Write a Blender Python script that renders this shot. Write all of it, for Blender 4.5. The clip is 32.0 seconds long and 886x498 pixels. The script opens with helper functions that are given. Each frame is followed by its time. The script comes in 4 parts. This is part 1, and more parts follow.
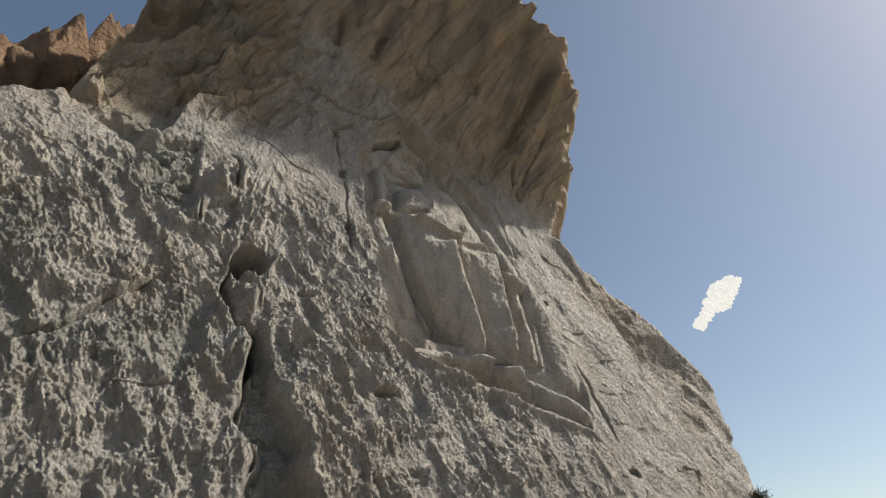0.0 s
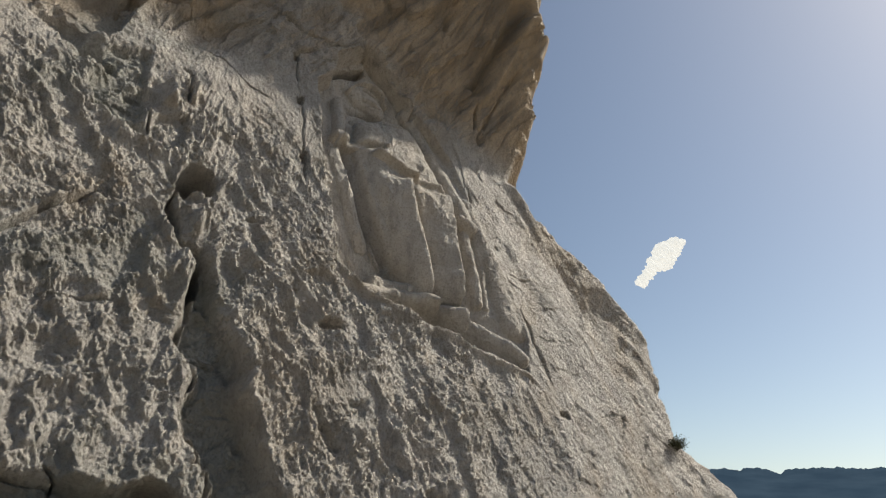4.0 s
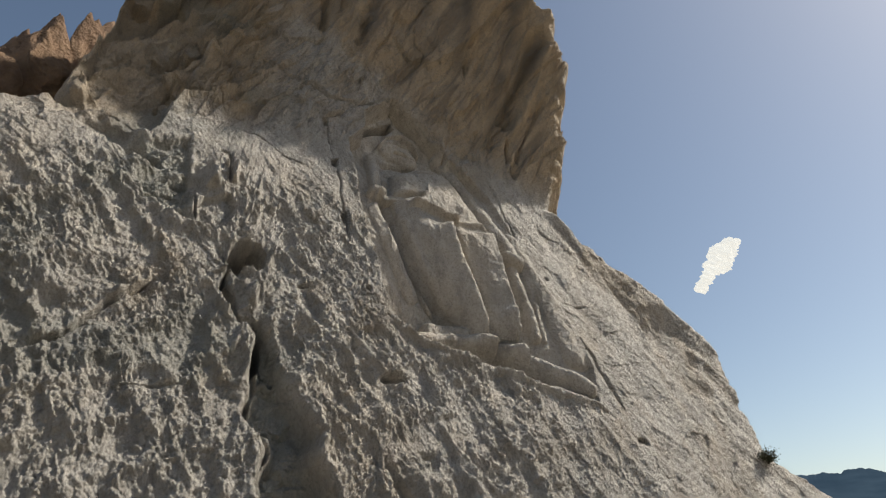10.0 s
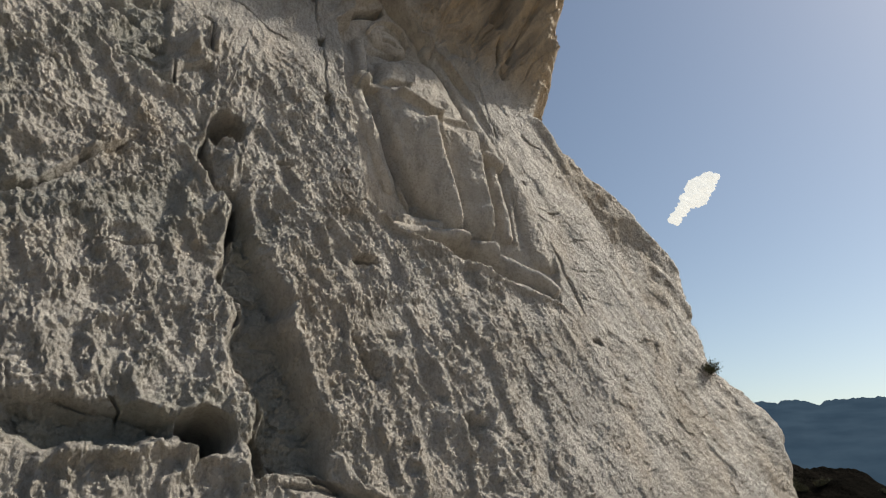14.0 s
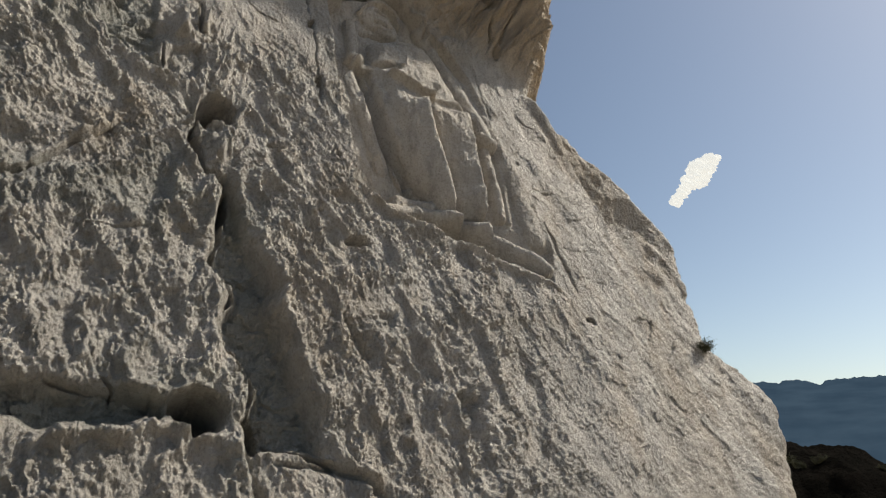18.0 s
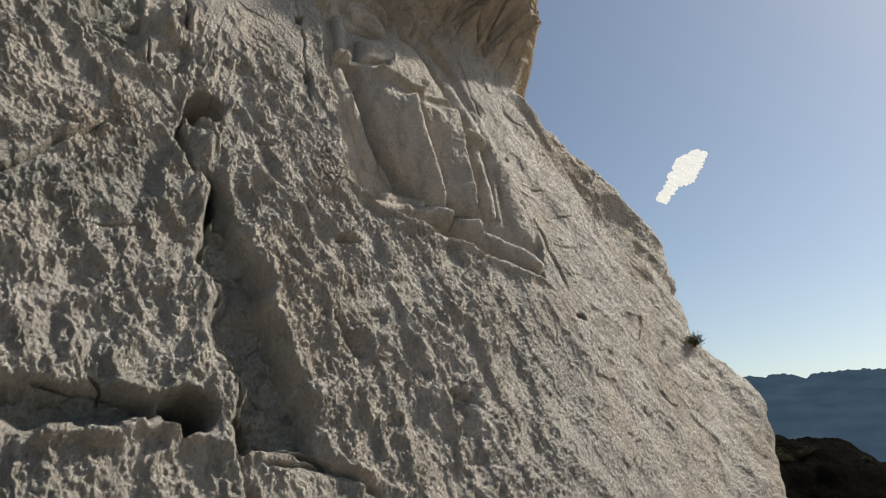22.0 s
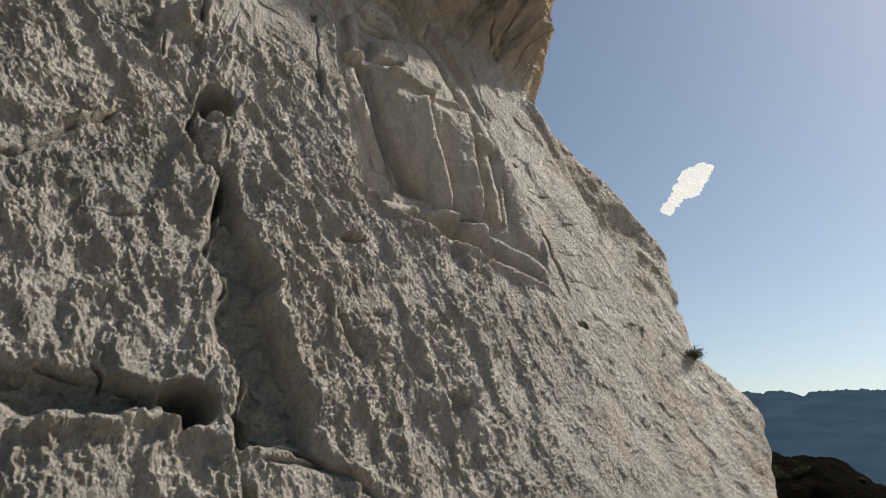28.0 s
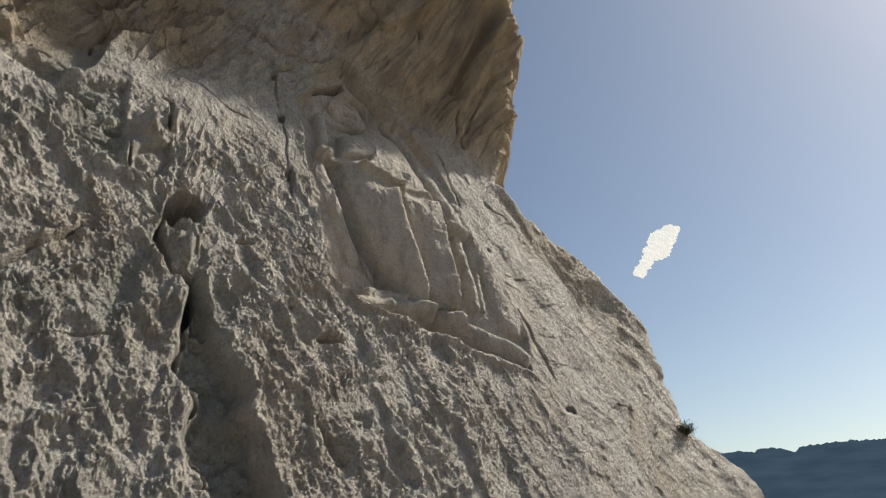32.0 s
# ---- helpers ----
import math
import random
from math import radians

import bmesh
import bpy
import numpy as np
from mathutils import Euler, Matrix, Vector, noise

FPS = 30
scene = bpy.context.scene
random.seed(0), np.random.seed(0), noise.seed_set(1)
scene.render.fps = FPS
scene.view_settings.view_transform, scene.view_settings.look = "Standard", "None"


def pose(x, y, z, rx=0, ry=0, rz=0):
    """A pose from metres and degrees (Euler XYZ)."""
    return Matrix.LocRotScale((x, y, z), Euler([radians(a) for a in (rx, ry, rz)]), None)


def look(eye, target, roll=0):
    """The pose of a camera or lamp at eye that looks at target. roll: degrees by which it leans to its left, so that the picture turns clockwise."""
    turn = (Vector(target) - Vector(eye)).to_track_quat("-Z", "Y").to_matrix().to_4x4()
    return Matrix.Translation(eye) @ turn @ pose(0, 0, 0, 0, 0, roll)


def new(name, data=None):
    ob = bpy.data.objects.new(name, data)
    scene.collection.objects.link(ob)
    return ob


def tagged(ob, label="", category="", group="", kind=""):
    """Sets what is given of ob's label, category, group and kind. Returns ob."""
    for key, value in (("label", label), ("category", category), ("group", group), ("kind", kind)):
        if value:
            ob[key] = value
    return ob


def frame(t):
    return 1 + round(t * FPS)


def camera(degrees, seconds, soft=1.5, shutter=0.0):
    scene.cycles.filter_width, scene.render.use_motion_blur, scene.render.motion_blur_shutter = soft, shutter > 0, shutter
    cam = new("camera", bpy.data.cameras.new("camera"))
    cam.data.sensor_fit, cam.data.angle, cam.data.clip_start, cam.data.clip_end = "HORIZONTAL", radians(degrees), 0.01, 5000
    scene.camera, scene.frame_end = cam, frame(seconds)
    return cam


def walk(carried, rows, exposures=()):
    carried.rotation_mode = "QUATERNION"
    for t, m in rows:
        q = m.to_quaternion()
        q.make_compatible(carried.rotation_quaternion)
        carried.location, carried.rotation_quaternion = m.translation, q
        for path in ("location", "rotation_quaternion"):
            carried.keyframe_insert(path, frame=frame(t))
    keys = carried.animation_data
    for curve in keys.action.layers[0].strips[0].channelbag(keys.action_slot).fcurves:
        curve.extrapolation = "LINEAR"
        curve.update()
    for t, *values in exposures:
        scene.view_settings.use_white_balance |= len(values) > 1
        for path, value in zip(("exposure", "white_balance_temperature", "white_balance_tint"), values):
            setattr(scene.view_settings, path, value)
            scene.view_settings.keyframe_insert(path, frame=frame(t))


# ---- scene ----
cam = camera(71.0, 32.0, soft=1.15)
ROWS = [
    (0.0, -0.000, -0.000, 1.500, 119.50, 0.01, -0.01),
    (0.5, -0.000, 0.000, 1.499, 118.45, -0.37, 0.09),
    (1.0, -0.001, 0.001, 1.497, 117.70, -0.97, 0.70),
    (1.5, -0.007, 0.010, 1.476, 116.40, -1.30, -1.61),
    (2.0, 0.002, 0.011, 1.477, 114.09, -2.45, -2.82),
    (2.5, 0.018, 0.004, 1.482, 113.39, -3.26, -5.01),
    (3.0, 0.008, 0.013, 1.485, 113.68, -2.52, -5.96),
    (3.5, 0.006, 0.010, 1.489, 114.09, -2.20, -5.99),
    (5.5, 0.008, 0.010, 1.491, 114.29, -1.94, -4.89),
    (6.0, 0.003, 0.002, 1.493, 114.66, -1.62, -4.08),
    (6.5, -0.004, 0.008, 1.502, 114.98, -1.58, -3.02),
    (7.0, 0.001, 0.000, 1.496, 114.96, -1.73, -2.80),
    (7.5, 0.006, -0.001, 1.500, 115.01, -1.73, -2.87),
    (8.0, -0.004, 0.005, 1.506, 116.07, -1.49, -2.96),
    (8.5, -0.002, -0.004, 1.511, 118.13, -0.60, -1.89),
    (9.0, 0.008, -0.005, 1.513, 118.01, 2.20, 0.06),
    (9.5, 0.009, -0.012, 1.517, 118.44, 3.90, 1.84),
    (10.0, 0.006, -0.007, 1.520, 117.66, 3.17, 1.58),
    (10.5, 0.029, -0.006, 1.489, 117.99, 2.52, 1.11),
    (11.0, 0.007, -0.008, 1.516, 118.09, 0.69, 1.09),
    (11.5, 0.004, -0.025, 1.491, 117.15, -1.30, 2.48),
    (12.0, -0.020, 0.005, 1.483, 115.43, -0.07, 2.09),
    (12.5, -0.017, 0.001, 1.466, 115.22, -1.46, 1.54),
    (13.0, 0.009, -0.018, 1.453, 116.30, -1.69, 0.88),
    (13.5, 0.027, -0.024, 1.427, 115.50, -2.42, -0.31),
    (14.0, 0.009, -0.008, 1.397, 109.25, -0.70, -2.33),
    (14.5, 0.008, 0.005, 1.409, 108.31, -1.50, -2.08),
    (15.0, 0.033, -0.009, 1.389, 107.49, -1.36, -1.96),
    (15.5, 0.001, -0.005, 1.409, 107.55, -1.36, -2.73),
    (17.5, 0.047, -0.008, 1.370, 107.79, -1.04, -2.86),
    (18.0, 0.064, -0.012, 1.370, 107.85, -0.08, -2.02),
    (18.5, 0.048, -0.001, 1.374, 105.57, 0.22, -2.39),
    (19.0, 0.045, -0.006, 1.369, 106.76, -0.73, -2.16),
    (19.5, 0.042, -0.004, 1.375, 107.53, -0.15, -1.90),
    (20.0, 0.039, -0.010, 1.382, 108.65, -0.05, -1.04),
    (20.5, 0.046, -0.008, 1.376, 108.64, 0.67, -0.98),
    (21.0, 0.058, -0.009, 1.376, 108.32, 1.07, -1.20),
    (21.5, 0.046, 0.000, 1.373, 108.24, 0.67, -1.77),
    (22.0, 0.055, -0.002, 1.365, 107.66, 0.67, -2.85),
    (22.5, 0.053, -0.003, 1.363, 107.70, 0.47, -3.16),
    (23.0, 0.055, 0.001, 1.356, 108.02, 0.02, -2.52),
    (23.5, 0.059, -0.002, 1.361, 105.87, 0.09, -2.81),
    (24.0, 0.044, 0.001, 1.360, 106.26, -0.93, -3.09),
    (24.5, 0.051, -0.003, 1.363, 107.47, -1.08, -3.15),
    (26.5, 0.039, -0.002, 1.364, 108.16, -1.61, -3.08),
    (27.0, 0.037, -0.005, 1.366, 108.10, -2.10, -2.76),
    (27.5, 0.040, -0.009, 1.365, 108.37, -2.01, -2.85),
    (28.0, 0.038, -0.006, 1.366, 107.89, -1.67, -3.38),
    (28.5, 0.037, -0.006, 1.365, 107.94, -1.89, -3.06),
    (29.0, 0.040, -0.006, 1.365, 107.87, -1.65, -3.20),
    (29.5, 0.038, -0.002, 1.366, 108.07, -1.78, -3.21),
    (30.0, 0.046, 0.003, 1.363, 107.76, -1.76, -3.71),
    (30.5, 0.037, 0.008, 1.388, 108.70, -1.52, -3.13),
    (31.0, 0.038, 0.011, 1.429, 110.86, -0.57, -2.95),
    (31.5, 0.040, 0.006, 1.464, 112.89, 0.88, -1.67),
    (32.0, 0.034, 0.006, 1.478, 114.84, 2.42, -4.15),
]
EXPOSURE, KELVIN, TINT = 0.15, 7200, 6.5
walk(cam, [(t, pose(*row)) for t, *row in ROWS], [(0.0, EXPOSURE, KELVIN, TINT), (32.0, EXPOSURE, KELVIN, TINT)])

# ---- daylight ----
SUN_AZ, SUN_EL = 79.5, 44.5  # degrees clockwise from straight ahead, and above the horizon
world = bpy.data.worlds.new("sky")
scene.world = world
world.use_nodes = True
sky = world.node_tree.nodes.new("ShaderNodeTexSky")
sky.sky_type, sky.sun_disc = "NISHITA", False
sky.sun_elevation, sky.sun_rotation = radians(SUN_EL), radians(SUN_AZ)
sky.air_density, sky.dust_density, sky.ozone_density, sky.altitude = 1.0, 3.0, 0.6, 1200
back = world.node_tree.nodes["Background"]
back.inputs["Strength"].default_value = 0.115
world.node_tree.links.new(sky.outputs[0], back.inputs["Color"])
sun_way = Vector((math.sin(radians(SUN_AZ)) * math.cos(radians(SUN_EL)), math.cos(radians(SUN_AZ)) * math.cos(radians(SUN_EL)), math.sin(radians(SUN_EL))))
sun = new("sun", bpy.data.lights.new("sun", "SUN"))
sun.data.energy, sun.data.angle, sun.data.color = 4.8, radians(2.0), (1.0, 0.965, 0.94)
sun.matrix_world = look(sun_way * 50, (0, 0, 0))


# ---- materials ----
class Nodes:
    """A node material, written tersely."""

    def __init__(self, name, rough=0.9):
        self.m = bpy.data.materials.new(name)
        self.m.use_nodes = True
        self.t = self.m.node_tree
        self.bsdf = self.t.nodes["Principled BSDF"]
        self.bsdf.inputs["Roughness"].default_value = rough
        self.bsdf.inputs["Specular IOR Level"].default_value = 0.25
        self.place = self.t.nodes.new("ShaderNodeTexCoord").outputs["Object"]

    def put(self, kind, **inputs):
        n = self.t.nodes.new(kind)
        for key, value in inputs.items():
            self.set(n, key.replace("_", " "), value)
        return n

    def set(self, n, key, value):
        socket = n.inputs[int(key)] if key.isdigit() else n.inputs[key]
        if isinstance(value, bpy.types.NodeSocket):
            self.t.links.new(value, socket)
        else:
            socket.default_value = value

    def noise(self, scale, detail=4.0, rough=0.6, stretch=(1, 1, 1), turn=(0, 0, 0)):
        mp = self.put("ShaderNodeMapping", Vector=self.place, Scale=stretch, Rotation=turn)
        return self.put("ShaderNodeTexNoise", Vector=mp.outputs[0], Scale=scale, Detail=detail, Roughness=rough).outputs["Fac"]

    def mix(self, fac, a, b, blend="MIX"):
        n = self.t.nodes.new("ShaderNodeMix")
        n.data_type, n.blend_type = "RGBA", blend
        for i, value in ((0, fac), (6, a), (7, b)):
            if isinstance(value, bpy.types.NodeSocket):
                self.t.links.new(value, n.inputs[i])
            else:
                n.inputs[i].default_value = value if i == 0 else (*value, 1)
        return n.outputs[2]

    def map(self, value, a, b, c=0.0, d=1.0):
        n = self.t.nodes.new("ShaderNodeMapRange")
        for i, x in enumerate((value, a, b, c, d)):
            self.set(n, str(i), x)
        return n.outputs[0]

    def attribute(self, name):
        n = self.t.nodes.new("ShaderNodeAttribute")
        n.attribute_name = name
        return n.outputs["Fac"]

    def bump(self, height, distance, strength=1.0, under=None):
        n = self.put("ShaderNodeBump", Height=height, Distance=distance, Strength=strength)
        if under is not None:
            self.set(n, "Normal", under)
        return n.outputs[0]

    def done(self, colour, normal=None):
        self.set(self.bsdf, "Base Color", colour)
        if normal is not None:
            self.set(self.bsdf, "Normal", normal)
        return self.m


def rock_material(name, pale, dark, ochre, grain=1.0):
    """Weathered limestone: pale and dark patches, ochre staining where the mesh says so, fine pitted grain."""
    n = Nodes(name, 0.72)
    n.bsdf.inputs["Specular IOR Level"].default_value = 0.38
    big = n.noise(1.3, 5, 0.6)
    base = n.mix(n.map(big, 0.35, 0.68), dark, pale)
    mid = n.noise(9, 5, 0.65, (1, 1, 0.6))
    base = n.mix(n.map(mid, 0.4, 0.75, 0.0, 0.55), base, tuple(c * 1.22 for c in pale))
    rust = n.noise(2.3, 5, 0.65, (1.2, 1.2, 0.6), (0.4, 0.2, 0))
    base = n.mix(n.map(rust, 0.54, 0.70, 0.0, 0.55), base, tuple(a * 0.5 + b * 0.42 for a, b in zip(ochre, dark)))
    lichen = n.noise(3.7, 6, 0.7, (1, 1, 0.8), (0, 0.7, 0.3))
    base = n.mix(n.map(lichen, 0.55, 0.68, 0.0, 0.6), base, tuple(c * 0.66 for c in dark))
    stain = n.noise(3.2, 4, 0.6, (1.4, 1.4, 0.5))
    base = n.mix(n.map(n.attribute("ochre"), 0.0, 1.0, 0.0, 0.85), base, n.mix(n.map(stain, 0.35, 0.65), ochre, tuple(c * 0.68 for c in ochre)))
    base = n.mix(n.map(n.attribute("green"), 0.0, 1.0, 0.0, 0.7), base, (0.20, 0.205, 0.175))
    base = n.mix(n.map(n.attribute("stain"), 0.0, 1.0, 0.0, 0.75), base, (0.07, 0.062, 0.055))
    pits = n.noise(60, 4, 0.7)
    base = n.mix(n.map(pits, 0.32, 0.50, 0.5, 0.0), base, tuple(c * 0.45 for c in dark))
    vein = n.noise(7, 7, 0.72, (1.5, 1.5, 0.7), (0, 0.5, 0))
    base = n.mix(n.map(vein, 0.36, 0.5, 0.45, 0.0), base, tuple(c * 0.5 for c in dark))
    speck = n.noise(150, 2, 0.5)
    base = n.mix(n.map(speck, 0.62, 0.75, 0.0, 0.25), base, (0.5, 0.47, 0.42))
    fine = n.bump(n.noise(150, 4, 0.7), 0.009, 1.0 * grain)
    coarse = n.bump(n.noise(48, 6, 0.68, (1, 1, 0.7)), 0.026, 1.0 * grain, fine)
    return n.done(base, coarse)


ROCK = rock_material("limestone", (0.485, 0.448, 0.402), (0.35, 0.322, 0.282), (0.46, 0.338, 0.21))
CARVED = rock_material("carved_limestone", (0.455, 0.413, 0.362), (0.355, 0.320, 0.274), (0.45, 0.36, 0.25), 0.75)


# ---- the cliff's large form: heights in metres out of a leaning plane (u along it, v up it) ----
WALL_N = np.array([0.48695, -0.81192, 0.32197])
WALL_U = np.array([0.85759, 0.51434, 0.0])
WALL_V = np.array([-0.16560, 0.27612, 0.94675])
WALL_O = np.array([-1.26608, 2.11099, 0.66288])
TABLE = np.random.RandomState(7).rand(256, 256)
TABLE2 = np.random.RandomState(8).rand(256, 256)


def smooth(x, a, b):
    t = np.clip((x - a) / (b - a), 0, 1)
    return t * t * (3 - 2 * t)


def vnoise(x, y, k=0):
    """Value noise, 0 to 1."""
    xf, yf = np.floor(x), np.floor(y)
    fx, fy = x - xf, y - yf
    xi, yi = xf.astype(int) + 37 * k, yf.astype(int) + 91 * k
    fx, fy = fx * fx * (3 - 2 * fx), fy * fy * (3 - 2 * fy)
    x0, x1, y0, y1 = xi & 255, (xi + 1) & 255, yi & 255, (yi + 1) & 255
    top = TABLE[x0, y0] * (1 - fx) + TABLE[x1, y0] * fx
    return top * (1 - fy) + (TABLE[x0, y1] * (1 - fx) + TABLE[x1, y1] * fx) * fy


def fbm(x, y, octaves, k=0, gain=0.5):
    """Summed noise about zero, roughly -0.5 to 0.5."""
    out, amp, total = 0.0, 1.0, 0.0
    for i in range(octaves):
        out = out + amp * (vnoise(x * 2.03 ** i, y * 2.03 ** i, k + i) - 0.5)
        total += amp
        amp *= gain
    return out / total * 1.6


def cells(x, y, k=0):
    """Distances to the nearest and the second nearest of scattered points."""
    xi, yi = np.floor(x).astype(int), np.floor(y).astype(int)
    f1, f2 = np.full(x.shape, 9.0), np.full(x.shape, 9.0)
    for i in (-1, 0, 1):
        for j in (-1, 0, 1):
            a, b = (xi + i + 37 * k) & 255, (yi + j + 91 * k) & 255
            d = np.hypot(xi + i + TABLE[a, b] - x, yi + j + TABLE2[a, b] - y)
            f2 = np.minimum(f2, np.maximum(f1, d))
            f1 = np.minimum(f1, d)
    return f1, f2


def ridged(x, y, octaves, k=0):
    """Sharp-crested noise, 0 to 1, whose hollows stay smooth."""
    out, amp, total, weight = 0.0, 1.0, 0.0, 1.0
    for i in range(octaves):
        n = (1 - np.abs(2 * vnoise(x * 1.97 ** i, y * 1.93 ** i, k + i) - 1)) ** 2
        out = out + amp * n * weight
        total += amp
        weight = np.clip(1.6 * n, 0.15, 1)
        amp *= 0.56
    return out / total * 1.5


def plates(x, y, k=0, tilt=0.5):
    """Broken facets: every scattered piece has its own height and slope; about -0.5 to 0.5."""
    xi, yi = np.floor(x).astype(int), np.floor(y).astype(int)
    best, out = np.full(x.shape, 9.0), np.zeros(x.shape)
    for i in (-1, 0, 1):
        for j in (-1, 0, 1):
            a, b = (xi + i + 37 * k) & 255, (yi + j + 91 * k) & 255
            dx, dy = x - xi - i - TABLE[a, b], y - yi - j - TABLE2[a, b]
            d = np.abs(dx) + np.abs(dy) * 0.8
            near = d < best
            best = np.where(near, d, best)
            c = (a + 57) & 255
            out = np.where(near, TABLE[c, b] - 0.5 + tilt * ((TABLE2[c, b] - 0.5) * dx * 2 + (TABLE[b, c] - 0.5) * dy * 2), out)
    return out


def softplus(x, k):
    return np.logaddexp(0, x * k) / k


def polygon(u, v, pts):
    """Signed distance to a closed outline: positive inside."""
    d, inside = np.full(u.shape, 99.0), np.zeros(u.shape, bool)
    for (ax, ay), (bx, by) in zip(pts, pts[1:] + pts[:1]):
        ex, ey = bx - ax, by - ay
        s = np.clip(((u - ax) * ex + (v - ay) * ey) / (ex * ex + ey * ey), 0, 1)
        d = np.minimum(d, np.hypot(u - ax - s * ex, v - ay - s * ey))
        cross = ((ay > v) != (by > v)) & (u < ex * (v - ay) / (ey if ey else 1e-9) + ax)
        inside ^= cross
    return np.where(inside, d, -d)


def brow_line(u):
    """Where the wall turns over into the overhang."""
    return 7.1 - 0.95 * u


def large_form(u, v):
    """The plain wall, steeper under the overhang, and the overhang itself."""
    up = 0.30 * softplus(v - 3.9, 4) * smooth(u, 0.3, 1.6)
    over = softplus(v - brow_line(u), 3.5)
    h = up + 0.72 * over
    return h - 0.10 * softplus(v - 4.2, 3) * (1 - smooth(u, -0.2, 0.8))


def niche_form(u, v):
    """The back of the niche, cut upright into the leaning wall and running out to the right."""
    cut = -0.33 + 0.24 * (v - 2.35)
    return np.minimum(cut, 0) * (1 - 0.85 * smooth(u, 2.35, 3.0)) + np.maximum(cut, 0) + 0.30 * softplus(v - 4.1, 4) - 0.06 * smooth(v, 3.2, 3.9)


NICHE = [(1.44, 4.14), (1.57, 4.26), (1.58, 4.45), (1.87, 4.69), (2.27, 4.30), (2.66, 3.85), (2.87, 3.23), (3.01, 2.75), (3.07, 2.20), (3.00, 1.93), (2.66, 2.01), (2.43, 2.07), (2.21, 2.13), (2.04, 2.17), (1.81, 2.25), (1.64, 2.38), (1.56, 2.44), (1.53, 2.92), (1.50, 3.24), (1.48, 3.83)]
BODY = [(1.80, 3.94), (2.04, 4.09), (2.31, 4.11), (2.42, 3.94), (2.60, 3.52), (2.62, 3.09), (2.65, 2.69), (2.66, 2.45), (2.45, 2.48), (2.27, 2.50), (2.057, 2.793), (1.970, 2.967), (1.881, 3.164), (1.809, 3.420), (1.78, 3.71)]
RECESSES, STROKES, PITS, FOLDS = [], [], [], []


def recess(outline, depth, soft, film):
    """A hollow with an outline: its depth, the width of its sloping rim, and how much green film lies in it."""
    RECESSES.append((outline, depth, soft, film))


def stroke(line, start, end, height, profile):
    """A crack or crest along a line: half widths at its start and end, height, and profile (g both sides, l or r one side)."""
    STROKES.append((line, start, end, height, profile))


def pit(u, v, across, up, depth):
    PITS.append((u, v, across, up, depth))


def fold(line, start, end, height, profile):
    """A limb or fold of the carving: half widths, height, and profile (r round, s stepped, v groove, b band)."""
    FOLDS.append((line, start, end, height, profile))


recess([(-0.43, 4.23), (-0.39, 4.88), (-0.28, 6.01), (0.11, 6.00), (0.40, 5.09), (0.22, 4.33), (0.07, 3.69), (-0.13, 3.72), (-0.32, 3.95)], -0.10, 0.050, 0.0)  # recess of the brow
recess([(0.650, 2.237), (0.699, 2.153), (0.716, 2.023), (0.688, 1.905), (0.702, 1.802), (0.652, 1.672), (0.691, 1.598), (0.750, 1.544), (0.773, 1.484), (0.727, 1.401), (0.704, 1.309), (0.711, 1.252), (0.751, 1.228), (0.789, 1.189), (0.807, 1.108), (0.847, 1.056), (0.872, 1.005), (0.847, 0.925), (0.828, 0.837), (0.857, 0.734), (1.021, 0.724), (1.212, 0.674), (1.191, 0.863), (1.172, 0.979), (1.123, 1.089), (1.086, 1.202), (1.049, 1.320), (1.002, 1.423), (1.011, 1.538), (0.974, 1.684), (0.926, 1.762), (0.871, 1.858), (0.839, 1.961), (0.839, 2.075), (0.808, 2.165), (0.768, 2.275)], -0.12, 0.065, 0.7)  # smooth channel and pocket beside the buttress
recess([(-0.143, 1.057), (-0.042, 1.061), (0.069, 1.028), (0.234, 1.052), (0.335, 1.035), (0.420, 1.004), (0.508, 0.960), (0.545, 0.957), (0.559, 0.843), (0.456, 0.825), (0.358, 0.816), (0.174, 0.800), (0.088, 0.795), (-0.100, 0.838)], -0.13, 0.090, 0.8)  # recess under the buttress
recess([(0.013, 3.620), (0.163, 3.719), (0.317, 3.771), (0.337, 3.380), (0.349, 3.043), (0.427, 2.856), (0.321, 2.916), (0.189, 2.985), (0.065, 3.089), (0.007, 3.263), (0.082, 3.372)], -0.05, 0.050, 0.8)  # smooth patch in the gully
recess([(0.390, 3.199), (0.587, 3.270), (0.603, 3.123), (0.542, 2.901), (0.461, 2.849), (0.371, 2.947), (0.349, 3.108)], -0.07, 0.040, 0.2)  # broken face under the crag
recess([(0.557, 2.599), (0.582, 2.723), (0.632, 2.811), (0.738, 2.838), (0.769, 2.755), (0.757, 2.651), (0.662, 2.645), (0.596, 2.592)], -0.50, 0.040, 0.0)  # upper hollow of the crack
recess([(0.527, 2.434), (0.565, 2.474), (0.610, 2.397), (0.631, 2.292), (0.601, 2.249), (0.556, 2.307)], -0.42, 0.024, 0.0)  # lower hollow of the crack
recess([(0.708, 2.144), (0.763, 2.192), (0.776, 2.077), (0.772, 1.918), (0.728, 1.893), (0.719, 2.024)], -0.40, 0.030, 0.0)  # dark slot of the crack
recess([(0.552, 0.948), (0.617, 0.971), (0.713, 0.965), (0.734, 0.896), (0.717, 0.830), (0.635, 0.828), (0.567, 0.848)], -0.50, 0.040, 0.0)  # hollow under the buttress
recess([(0.833, 0.845), (0.872, 0.888), (0.913, 0.856), (0.914, 0.765), (0.866, 0.748)], -0.50, 0.040, 0.0)  # hollow in the foot of the pocket
